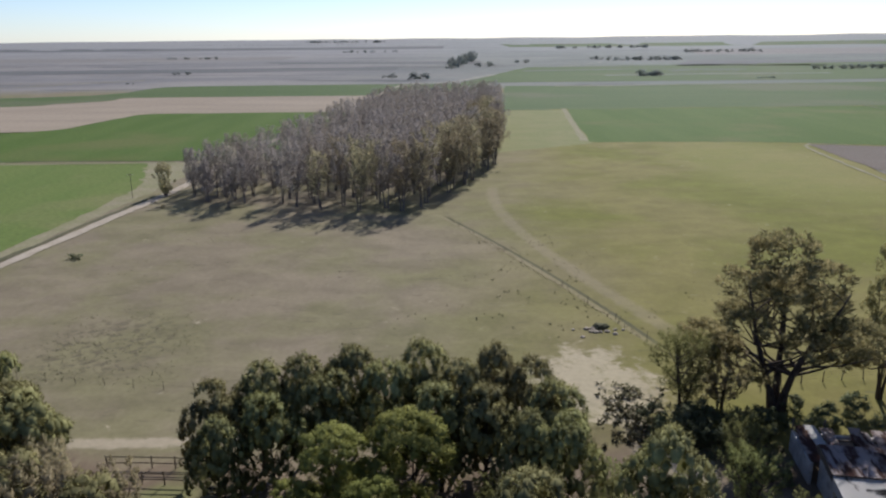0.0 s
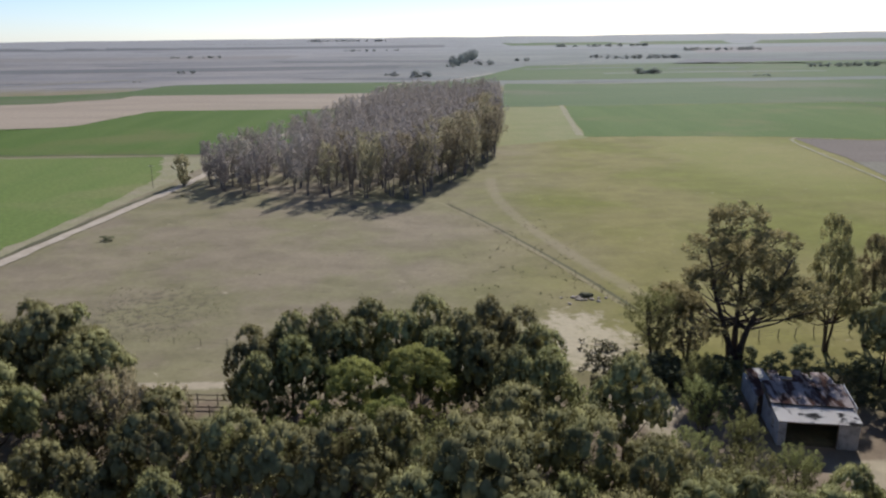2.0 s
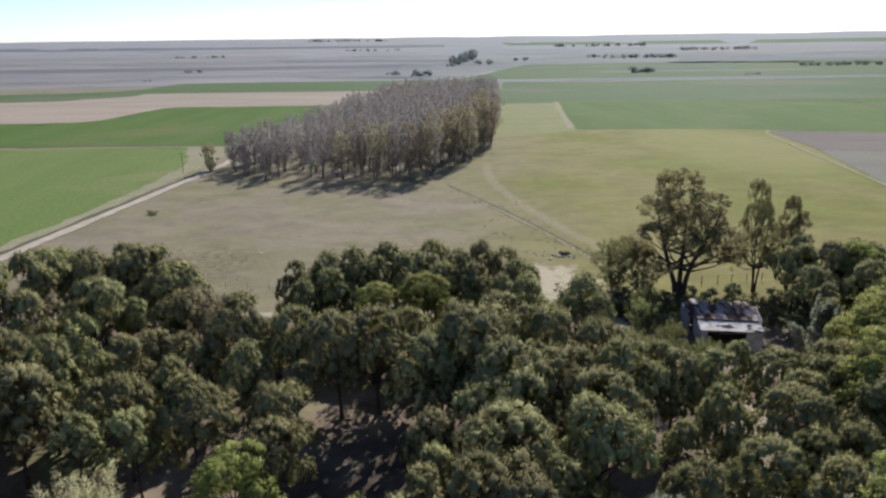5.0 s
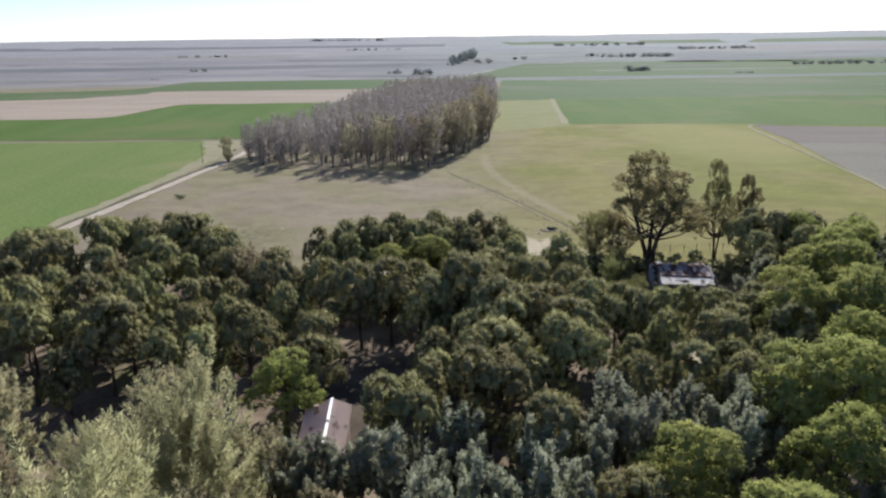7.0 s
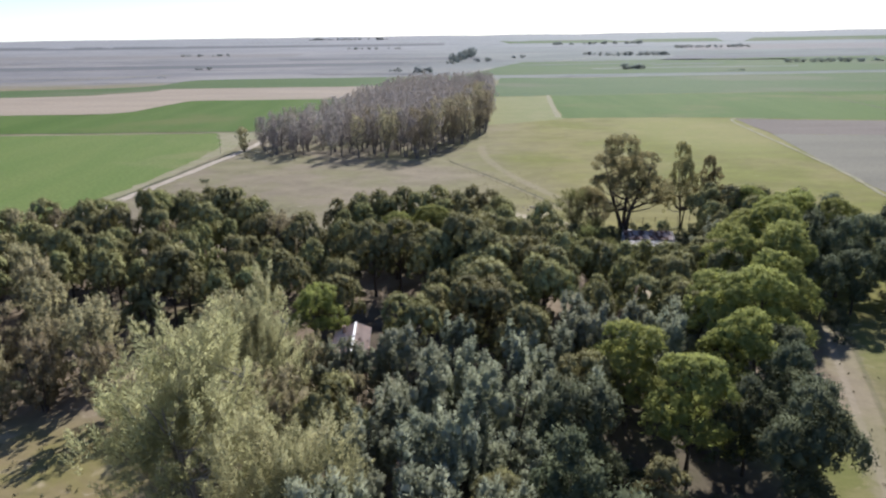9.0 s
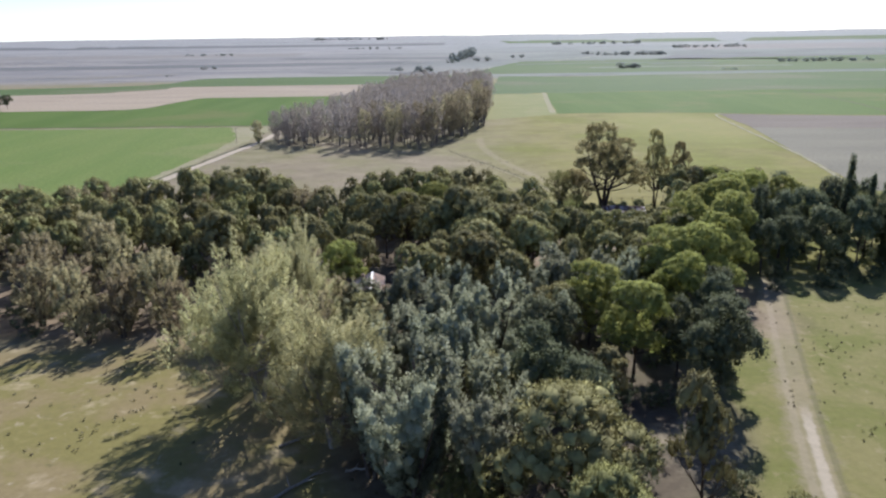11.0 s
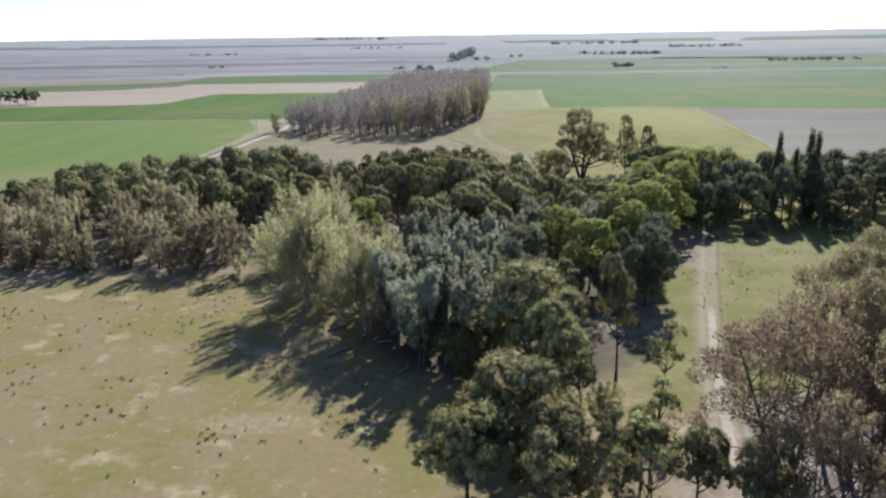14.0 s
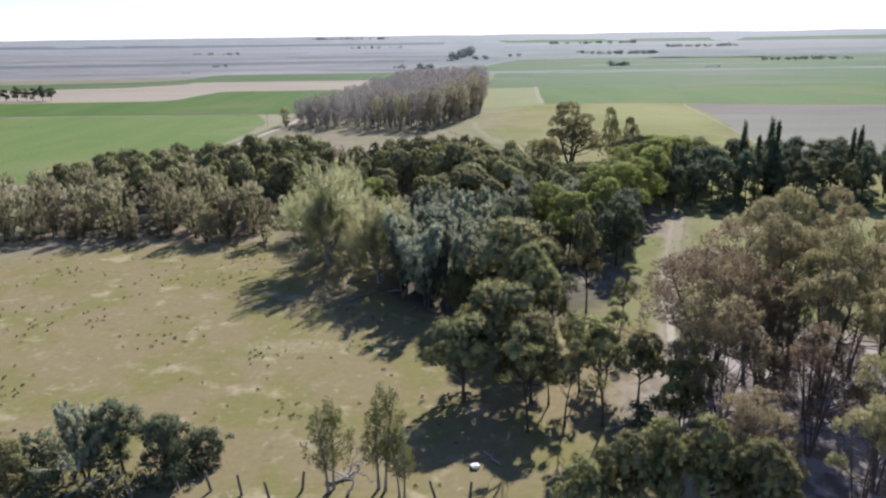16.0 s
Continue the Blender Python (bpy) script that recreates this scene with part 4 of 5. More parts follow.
# pines to the west
trees("pine", [(-47, 57, 12.5), (-42, 58, 13), (-35, 54, 12), (-43, 48, 12), (-32, 46, 11), (-24, 41, 12), (-58, 49, 12), (-66, 54, 12), (-86, 50, 11), (-76, 60, 11), (-65, 60, 11), (-56, 64, 11.5)])
trees("tuftpine", [(-41, 61, 12.5), (-37.5, 58, 11.2), (-45.5, 63, 12.2), (-50, 60, 12.4), (-53, 58, 12.8)])
trees("olive", [(-31, 50, 10.5), (-28.5, 45, 12), (-27, 52, 7.5), (-50, 50, 10)])
trees("tallpine", [(-53, 54, 14), (-50, 26, 13), (-47, 40, 13), (-41.5, 43, 13.5)])
# the heart of the grove
trees("pine", [(-2, 30, 12), (6, 43, 11.5), (10, 38, 12), (3, 30, 12.5), (5, 22, 12), (11, 26, 12), (17, 28, 12), (22, 30, 10), (26, 31, 9.5), (33, 26, 9.5), (30, 21, 10.5), (-8, 37, 12), (-12, 36, 12), (-17, 39, 11.5), (13, 21, 12), (2, 33, 14), (6, 25, 13), (37, 29, 10), (41, 33, 9.5), (38, 21, 11), (44, 27, 10.5), (4, 15, 12), (3.5, 8, 12), (12, 16, 12), (21, 33, 10), (8, 1, 11)])
trees("silver", [(6.5, -3, 11), (11, -2, 10.5), (20, 5, 11), (27, 4.5, 11), (0, 1, 10.5), (33, 12, 10), (44.5, 46, 10), (-5, -3, 12), (-3, -13, 13), (7, -9, 12.5), (16, 1, 12), (23, 0, 12), (13, 3, 12), (4, -16, 13), (-8, -35.5, 14), (0, -24, 14.5), (3, -36, 13.5), (-3, -37, 14.5), (-3, -29, 13), (-9, -22, 12), (-4.5, -42, 14), (2.5, -43.5, 13.5)])
trees("bright", [(18, -6, 11.8), (22, -14, 11.5), (36, 5, 13.5), (40, 25, 13.5), (51, 36, 14), (42, 14, 13), (47, 26, 13.5), (31, 5, 13), (-17.5, 14.5, 9.3), (58, 50, 13), (54, 46, 13), (57, 63, 11.5), (64, 57, 12), (67, 47, 12), (46, 38, 12.5), (30, -4, 12)])
trees("willow", [(-22.5, -20, 18.5), (-12.5, -30, 15), (-21.5, -3, 16), (-30, 0, 10)])
trees("olive", [(-17, -13, 11), (-19, 0, 8), (-27, 8, 11), (-16, 2, 8)])
trees("silver", [(-11.5, -0.5, 8.2), (-8.5, 0.5, 8.4), (-14, 0.5, 7.6)])
trees("olive", [(-42, 4, 11), (-38, -3, 9), (-46, -1, 9), (-10.5, -5.5, 6.5)])
# belt along the clearing to the west
trees("olive", [(-92, -1, 11), (-89, 4, 11), (-90, 13, 11), (-70, 3, 11), (-63, 9, 11), (-53, 0, 10.5), (-60, 4, 10), (-84, 20, 11), (-80, 8, 10), (-76, 13, 11), (-52, 14, 11), (-66, 16, 11), (-98, 8, 11), (-104, 20, 11), (-96, 22, 11), (-110, 6, 11), (-58, 22, 11), (-47, 3, 10), (-56, 8, 9.5), (-74, 6, 9), (-84, 3, 10), (-50, -3, 7), (-66, -1, 7), (-78, 0, 7.5), (-44, 9, 10)])
trees("poplar", [(-67.5, 1.5, 11), (-97, -2, 12)])
# shelter belt to the east, with poplars
trees("belt", [(66, 36, 12), (73, 40, 13), (71, 27, 12), (78, 30, 12), (85, 33, 12), (92, 29, 13), (99, 27, 13), (106, 30, 13), (64, 26, 11), (88, 42, 13), (98, 40, 13), (113, 34, 13), (60, 33, 12), (67, 52, 12), (120, 36, 13)])
trees("poplar", [(73, 36, 19.5), (77, 30, 21), (79.2, 31.5, 20), (75.5, 33, 16), (71.5, 34, 15), (99, 34, 17.5), (102, 36, 18), (54, 30, 15.5), (112, 40, 18)])
# eucalyptus by the shed
plant("gum", 36.5, 74, 20.2, 20, 1.38)
plant("gum", 49, 76, 18.2, 100, 0.55)
TAKEN.extend(((36, 74), (50, 76)))
trees("acacia", [(26, 74, 9.5)])
trees("olive", [(30.5, 74.5, 8)])
plant("gum", 55, 77.5, 15.0, 40, 0.60)
trees("pine", [(50.5, 66, 10.5), (55, 63, 11.5), (60, 66, 11), (50, 58.5, 9.5), (56, 56, 11), (66, 62, 11)])
trees("tallpine", [(53, 69, 11), (48.5, 52.5, 9), (46.8, 48, 8.5)])
trees("pine", [(33, 31, 9.5), (38, 32, 9.8), (43, 34, 9.2), (48, 38, 7.6), (53, 43, 8.2)])
# tongue of trees towards the near fence
plant("nearpine", 8.5, -48, 14.8, 30, 1.45)
plant("nearpine", 10, -56, 13.4, 80, 0.9)
plant("nearpine", 5, -67, 12.2, 140, 1.4)
plant("nearpine", 0.5, -72, 10, 200, 1.3)
plant("nearpine", 8, -73, 10.5, 260, 1.0)
plant("tallpine", 19, -47, 15.5, 60, 0.72)
TAKEN.extend(((8.5, -48), (10, -56), (5, -68), (0.5, -72), (19, -47)))
trees("nearpine", [(13, -95, 9), (16.5, -93.5, 9.5), (20.5, -94, 9.5), (24, -96.5, 9), (9.5, -97, 8)])
trees("tallpine", [(16, -26, 9)])
trees("belt", [(11, -19, 12), (8.5, -28, 12), (12, -35, 11.5), (29, -22, 12.5), (27, -15, 10), (32.5, -10, 11), (35.5, -3, 10), (31.5, -17, 10.5)])
trees("acacia", [(1, -47, 7), (15, -60, 6)])
trees("thinpine", [(12.5, -61, 12), (22.3, -54, 10), (15, -78, 11.5), (11, -78, 10), (7, -79, 12), (14, -70, 9.5), (18, -66, 10), (10, -73, 9)])
plant("browngum", 28.5, -70.5, 20.0, 15, 1.2)
plant("browngum", 33.5, -74, 15, 70, 1.0)
plant("browngum", 27, -79, 15, 120, 1.0)
plant("nearpine", 20, -73, 8.5, 40, 1.0)
plant("nearpine", 16.5, -68.5, 8, 75, 1.0)
plant("nearpine", 24.5, -75.5, 8.5, 160, 1.0)
plant("nearpine", 22.5, -80, 7.5, 140, 1.1)
TAKEN.extend(((20, -73), (22.5, -80)))
TAKEN.extend(((28.5, -70.5), (33.5, -74), (28, -79)))
trees("browngum", [(25, -91, 11), (34, -84, 14), (46, -88, 15), (47, -66, 17), (55, -72, 17)])
trees("goldgum", [(37, -60, 20.5), (43, -55, 20.5), (36, -67, 20), (41, -72, 20), (48, -58, 21), (37, -77, 17), (44, -80, 18), (37, -90, 14), (53, -63, 19.5), (52, -79, 18), (60, -68, 19), (58, -56, 19), (40, -65, 18)])
trees("shrub", [(-27.5, -84, 3.8), (-40, -86, 4), (-25, -83.5, 3), (28, 61, 2.5), (25, 68, 3), (30, 69, 2.5), (22, 71, 2.2), (40, 70, 2.4), (20, -80, 4), (23, -84, 3.5), (44, 72, 2.5), (52, 64, 4), (27, 71, 2.6), (33, 70, 2.2), (38, 73, 2)])
trees("nearpine", [(-41, -90, 6)])
plant("belt", -32.5, -85.8, 7.6, 30, 1.25)
plant("belt", -28.2, -86.2, 6.2, 80, 1.1)
trees("silver", [(-35.5, -87, 9)])
trees("brush", [(-38, -90, 2.6), (-35, -91, 2.4), (-32, -90, 2.2), (-29, -88, 2.4), (-27, -86.5, 2.6), (-25, -85, 2), (-39, -86, 2.4), (-43, -87, 3)])
trees("brush", [(24, 66, 2.2), (27, 65, 2.6), (30, 66, 2.0), (32, 68, 2.4), (23, 69, 2.0), (29, 63, 2.2), (31, 60.5, 1.8), (38, 69, 1.8), (45, 68, 2.2), (48, 66, 2.4), (26, 70.5, 1.8), (35, 70, 1.6), (50, 70, 2.2), (46.5, 62, 2), (48, 58, 2)])
trees("brush", [(-70.8, 134.6, 1.0), (-69.4, 134.3, 0.9), (-69.3, 178, 0.8)])
rb = random.Random(31)
for _ in range(34):
    plant("brush", rb.uniform(-4, 26), rb.uniform(-40, -12), rb.uniform(1.0, 2.2))
for _ in range(22):
    plant("brush", rb.uniform(-90, -34), rb.uniform(-3, 12), rb.uniform(1.0, 2.2))
for _ in range(26):
    plant("brush", rb.uniform(52, 110), rb.uniform(16, 30), rb.uniform(1.2, 2.6))
trees("small", [(-12, -89, 10), (-7.5, -89, 11), (-5.5, -90, 8)])


def heart(x, y):
    if (x + 12.5) ** 2 + (y - 6) ** 2 < 90 or (x + 8.5) ** 2 / 46 + (y - 19) ** 2 / 110 < 1 or x > 19 and y > 37 or y > 50 and x > 10 or -20 < x < 14 and 42 < y < 56:
        return False
    if (x + 9) ** 2 / 30 + (y - 31) ** 2 / 18 < 1 or (x + 22) ** 2 / 40 + (y - 29) ** 2 / 16 < 1:
        return False
    if -36 < x < -22 and y > 55 or (x + 37) ** 2 / 12 + (y - 38.5) ** 2 / 14 < 1:
        return False
    west = -62 < x < -14 and 18 < y < 52
    mid = -14 <= x < 34 and 8 < y < 58
    return west or mid


scatter(["pine", "tuftpine", "tuftpine", "tallpine"], heart, (-62, 34, 5, 60), 5.0, (8.0, 12.5), 3, 4000)
scatter(["pine", "olive"], lambda x, y: y > 24 + 0.1 * abs(x + 80), (-98, -60, 24, 60), 5.5, (9, 11), 4, 600)
scatter(["silver", "silver", "pine"], lambda x, y: not (x < -5 and y > -14) and not (x > 13 and y < -3), (-12, 30, -30, 8), 4.8, (9, 12), 5, 900)
scatter(["belt", "belt", "tallpine"], lambda x, y: y < 0.8 * x + 2, (48, 125, 22, 52), 5.5, (9, 12), 6, 900)
scatter(["browngum", "goldgum"], lambda x, y: y < -50 - 0.3 * (72 - x), (30, 64, -100, -50), 6.4, (12, 16), 7, 1200, 18)


def copse(x, y):
    if y < 160 or y > 385:
        return False
    left = -66 + max(0, y - 195) * 0.2
    right = -10 + (y - 160) * 0.40 if y < 230 else 18 + (y - 230) * 0.075
    front = 168 + max(0, -x - 20) * 0.28 + (14 if -50 < x < -42 else 0)
    return left < x < right - 2 and y > min(front, 192) + 4


def mass(name, key, places, label):
    """The trees inside a wood, too close together to tell apart: their crowns and stems joined."""
    made = list(KINDS[key][6].values())
    out = {"crown": [], "trunk": []}
    rnd = random.Random(name)
    for x, y, h in places:
        src = rnd.choice(made)
        k = h / KINDS[key][5]["h"]
        m = np.array(pose(x, y, rise(x, y), 0, 0, rnd.uniform(0, 360)) @ Matrix.Diagonal((k, k, k, 1)))
        for child in src.children:
            which = child.name.split(".")[0]
            me = child.data
            me.calc_loop_triangles()
            tri = np.empty(len(me.loop_triangles) * 3, dtype=np.int32)
            me.loop_triangles.foreach_get("vertices", tri)
            co = np.empty(len(me.vertices) * 3, dtype=np.float32)
            me.vertices.foreach_get("co", co)
            nor = np.empty(len(me.loops) * 3, dtype=np.float32)
            if which == "crown":
                me.corner_normals.foreach_get("vector", nor)
                nor = nor.reshape(-1, 3)
            else:
                nor = np.empty(len(me.vertices) * 3, dtype=np.float32)
                me.vertex_normals.foreach_get("vector", nor)
                nor = nor.reshape(-1, 3)[tri]
            if which == "crown":
                some = np.repeat(np.arange(len(tri) // 3) % 5 < 3, 3)
                tri, nor = tri[some], nor[some]
            v = co.reshape(-1, 3)[tri] @ m[:3, :3].T + m[:3, 3]
            out[which].append((v, nor @ (m[:3, :3].T / k)))
    root = tagged(new(name), label, "wood", kind="stuff")
    for which, mat in (("crown", KINDS[key][5]["leaf_mat"]), ("trunk", KINDS[key][5]["bark_mat"])):
        both = tuple(np.concatenate([p[i] for p in out[which]]) for i in (0, 1))
        new(which, triangles(which, both, mat)).parent = root


rnd = random.Random(8)
TAKEN.clear()
rim, inner = [], []
for _ in range(9000):
    x, y = rnd.uniform(-70, 32), rnd.uniform(160, 385)
    if not copse(x, y) or any((x - a) ** 2 + (y - b) ** 2 < 24 for a, b in TAKEN) or len(TAKEN) > 390:
        continue
    TAKEN.append((x, y))
    edge = not all(copse(x + a, y + b) for a, b in ((9, 0), (-9, 0), (0, -13), (7, -9), (-7, -9)))
    (rim if edge else inner).append((x, y, rnd.uniform(10.5, 13.5) + 5.5 * min(max((x + 62) / 50, 0), 1)))
rim += [(-68, 197, 12), (-63, 191, 12), (-66, 206, 13), (-59, 197, 13.5), (-60, 184, 11), (-55, 189, 13), (-62, 214, 14), (-57, 208, 14.5), (-53, 178, 11), (-70, 203, 11)]
for x, y, h in rim:
    plant("copsegreen" if x > -32 and y < 300 and rnd.random() < 0.7 else "copse", x, y, h)
plant("olive", -74, 193, 9.0, 40, 1.1)
mass("copse_trees", "copse", inner, "dense grey-brown eucalyptus inside the copse")



# ---- buildings ----
M_SHEET_OLD = sheet_metal("rusty_sheet", (0.60, 0.52, 0.49), (0.20, 0.115, 0.090), 0.43, dirty=0.56)
M_SHEET_PALE = sheet_metal("pale_sheet", (0.80, 0.76, 0.72), (0.22, 0.12, 0.085), 0.56, dirty=0.54)
M_SHEET_HOUSE = sheet_metal("house_sheet", (0.84, 0.71, 0.62), (0.50, 0.36, 0.28), 0.56, dirty=0.78)
M_WALL = plaster("stained_plaster", (0.50, 0.48, 0.47), (0.27, 0.25, 0.24))
M_BRICKWALL = plaster("brown_wall", (0.26, 0.20, 0.16), (0.16, 0.12, 0.10))
M_CONCRETE = plaster("concrete", (0.40, 0.38, 0.35), (0.26, 0.24, 0.21))
M_TIMBER = bark("roof_timber", (0.10, 0.08, 0.065), (0.17, 0.14, 0.11))
M_DOOR = plaster("faded_door", (0.16, 0.17, 0.17), (0.09, 0.09, 0.09))


def part(name, bm, material, parent, label=""):
    me = bpy.data.meshes.new(name)
    bm.to_mesh(me)
    bm.free()
    me.materials.append(material)
    ob = new(name, me)
    ob.parent = parent
    return tagged(ob, label)


def block(lo, hi, bevel=0.02, shear=None):
    """A box with slightly broken edges."""
    bm = bmesh.new()
    bmesh.ops.create_cube(bm, size=1)
    for v in bm.verts:
        v.co = Vector([lo[i] + (v.co[i] + 0.5) * (hi[i] - lo[i]) for i in range(3)])
        if shear:
            v.co = shear(v.co)
    if bevel:
        bmesh.ops.bevel(bm, geom=bm.edges[:], offset=bevel, segments=1, affect="EDGES")
    return bm


def corrugated(width, a, b, waves=6, amp=0.035, thick=0.012, bend=0.0):
    """One sheet of corrugated iron from height line a (y, z) to b, width across x."""
    bm = bmesh.new()
    n = waves * 4
    rows = []
    for y, z, sag in ((a[0], a[1], 0), ((a[0] + b[0]) / 2, (a[1] + b[1]) / 2, bend), (b[0], b[1], 0)):
        rows.append([bm.verts.new((width * i / n, y, z + sag + amp * math.sin(2 * math.pi * waves * i / n))) for i in range(n + 1)])
    for r0, r1 in zip(rows, rows[1:]):
        for i in range(n):
            bm.faces.new((r0[i], r0[i + 1], r1[i + 1], r1[i]))
    bmesh.ops.solidify(bm, geom=bm.faces[:], thickness=thick)
    return bm


def shed():
    root = tagged(new("shed"), "derelict plastered shed with a rusty corrugated iron roof", "shed")
    root.matrix_basis = pose(33.0, 53.3, 0, 0, 0, -9)
    W, D = 7.6, 6.2
    wall = part("wall", block((0, 0, 0), (0.3, 1.6, 2.95)), M_WALL, root)
    part("wall", block((0, 2.5, 0), (0.3, D, 3.3)), M_WALL, root)
    part("wall", block((0, 1.6, 0), (0.3, 2.5, 1.0)), M_WALL, root)
    part("wall", block((0, 1.6, 1.9), (0.3, 2.5, 3.05)), M_WALL, root)
    part("wall", block((W - 0.3, 0, 0), (W, D, 3.0)), M_WALL, root)
    part("wall", block((0.3, D - 0.3, 0), (W - 0.3, D, 3.7)), M_WALL, root)
    part("wall", block((5.6, 0, 0), (W - 0.3, 0.3, 2.85)), M_WALL, root, "white stained front wall")
    part("pillar", block((0.3, 0, 0), (0.75, 0.35, 2.85)), M_WALL, root)
    part("lintel", block((0.75, 0.02, 2.55), (5.6, 0.26, 2.82)), M_TIMBER, root)
    # floor takes the dark ditch colour so the open bay reads as shade
    part("floor", block((0.3, 0.3, 0.0), (W - 0.3, D - 0.3, 0.08)), M_DITCH, root, "floor coloured dark to stand for the shade inside")
    part("window_frame", block((-0.03, 1.6, 1.0), (0.06, 2.5, 1.07)), M_TIMBER, root)
    part("door_jamb", block((5.5, -0.04, 0), (5.62, 0.1, 2.55)), M_TIMBER, root)
    for x in (1.4, 3.4, 5.4, 7.2):
        part("rafter", block((x, 0, 2.84), (x + 0.1, D - 0.1, 2.98), 0.01, lambda c: Vector((c.x, c.y, c.z + c.y * 0.13))), M_TIMBER, root)
    rnd = random.Random(5)
    for i in range(8):
        x = -0.25 + i * 0.99
        low = part("roof_sheet", corrugated(1.04, (-0.45, 2.98 + rnd.uniform(0, 0.03)), (2.5 + rnd.uniform(-0.05, 0.1), 3.36), bend=rnd.uniform(-0.03, 0.02)), M_SHEET_PALE, root, "whitish corrugated sheet")
        low.location.x = x
        high = part("roof_sheet", corrugated(1.04, (2.3 + rnd.uniform(-0.06, 0.06), 3.54 + rnd.uniform(0, 0.03)), (D + 0.2, 4.12), bend=rnd.uniform(-0.04, 0.02)), M_SHEET_OLD, root, "rusty corrugated sheet")
        high.location.x = x
    part("purlin", block((0.0, 2.36, 3.36), (W, 2.46, 3.48), 0.01), M_TIMBER, root)
    part("verge_board", block((-0.32, 2.3, 3.45), (-0.26, D + 0.2, 4.16), 0.01, lambda c: Vector((c.x, c.y, c.z - (D + 0.2 - c.y) * 0.14))), M_TIMBER, root)
    part("verge_board", block((W + 0.3, 2.3, 3.45), (W + 0.36, D + 0.2, 4.16), 0.01, lambda c: Vector((c.x, c.y, c.z - (D + 0.2 - c.y) * 0.14))), M_SHEET_PALE, root)


def annex():
    root = tagged(new("ruined_annex"), "half-collapsed annex with broken dark iron sheets", "shed")
    root.matrix_basis = pose(33.0, 53.3, 0, 0, 0, -9) @ pose(-0.2, 6.22, 0)
    part("wall", block((-0.6, 0, 0), (-0.3, 6.0, 2.3), 0.02, lambda c: Vector((c.x, c.y, c.z if c.z < 1 else c.z + 0.35 * math.sin(c.y)))), M_WALL, root)
    part("wall", block((8.6, 0, 0), (8.9, 6.0, 2.2)), M_WALL, root)
    part("wall", block((-0.3, 5.7, 0), (8.6, 6.0, 2.0)), M_WALL, root)
    rnd = random.Random(9)
    for i in range(8):
        for j in range(2):
            if rnd.random() < 0.12:
                continue
            ob = part("roof_sheet", corrugated(1.1, (0, 0), (3.3, 0.12)), M_SHEET_OLD if rnd.random() < 0.8 else M_SHEET_PALE, root)
            ob.matrix_basis = pose(-0.5 + i * 1.15, -0.05 + j * 2.9, 2.42 + rnd.uniform(-0.12, 0.1) + 0.05 * j, rnd.uniform(-5, 5), rnd.uniform(-5, 5), rnd.uniform(-8, 8))
    for y in (1.5, 4.3):
        part("beam", block((-0.4, y, 2.2), (8.7, y + 0.12, 2.36), 0.01), M_TIMBER, root)
    for x, y in ((-0.45, 6.3), (2.5, 6.4)):
        part("post", block((x, y, 0), (x + 0.14, y + 0.14, 3.3), 0.02), M_POST, root)


def house():
    root = tagged(new("farmhouse"), "small brown farmhouse with a pale corrugated gable roof", "house")
    root.matrix_basis = pose(-12.2, 8.8, 0, 0, 0, 3)
    part("wall", block((-2.35, -4.2, 0), (1.7, -3.95, 3.4)), M_BRICKWALL, root)
    part("wall", block((-2.35, 3.95, 0), (1.7, 4.2, 3.4)), M_BRICKWALL, root)
    part("wall", block((-2.35, -3.95, 0), (-2.1, 3.95, 3.4)), M_BRICKWALL, root)
    part("wall", block((1.45, -3.95, 0), (1.7, 3.95, 3.4)), M_BRICKWALL, root)
    for y in (-4.19, 3.96):
        part("gable", block((-2.33, y, 3.4), (1.68, y + 0.22, 4.42), 0, lambda c: Vector((c.x if c.z < 3.6 else -0.1, c.y, c.z))), M_BRICKWALL, root)
    part("door", block((0.2, -4.24, 0.0), (1.1, -4.2, 2.05), 0.01), M_DOOR, root)
    win = part("window", block((-2.1, -4.25, 1.0), (-1.0, -4.2, 2.1), 0.01), M_DOOR, root)
    part("sill", block((-2.2, -4.32, 0.92), (-0.9, -4.2, 1.0), 0.01), M_CONCRETE, win)
    rnd = random.Random(2)
    for i in range(9):
        for side, reach, drop in ((1, 2.0, 0.80), (-1, 2.7, 0.95)):
            ob = part("roof_sheet", corrugated(1.06, (0.06, 4.60), (reach, 4.60 - drop), amp=0.03), M_SHEET_HOUSE, root)
            y = -4.65 + i * 1.02
            ob.matrix_basis = pose(0, y + (1.06 if side > 0 else 0), rnd.uniform(0, 0.015), 0, 0, -90 if side > 0 else 90)
            if side > 0:
                ob.matrix_basis = pose(0, y + 1.06, rnd.uniform(0, 0.015), 0, 0, -90)
    part("ridge_cap", block((-0.16, -4.7, 4.60), (0.16, 4.6, 4.68), 0.03), M_SHEET_PALE, root, "pale metal ridge cap")
    part("barge_board", block((0.0, -4.74, 4.42), (2.0, -4.69, 4.60), 0.01, lambda c: Vector((c.x, c.y, c.z - c.x * 0.40))), M_SHEET_PALE, root)
    part("barge_board", block((-2.7, -4.74, 4.42), (0.0, -4.69, 4.60), 0.01, lambda c: Vector((c.x, c.y, c.z + c.x * 0.35))), M_SHEET_PALE, root)
    part("chimney", block((-1.6, 2.2, 3.6), (-1.1, 2.7, 5.0), 0.03), M_BRICKWALL, root)


shed()
annex()
house()


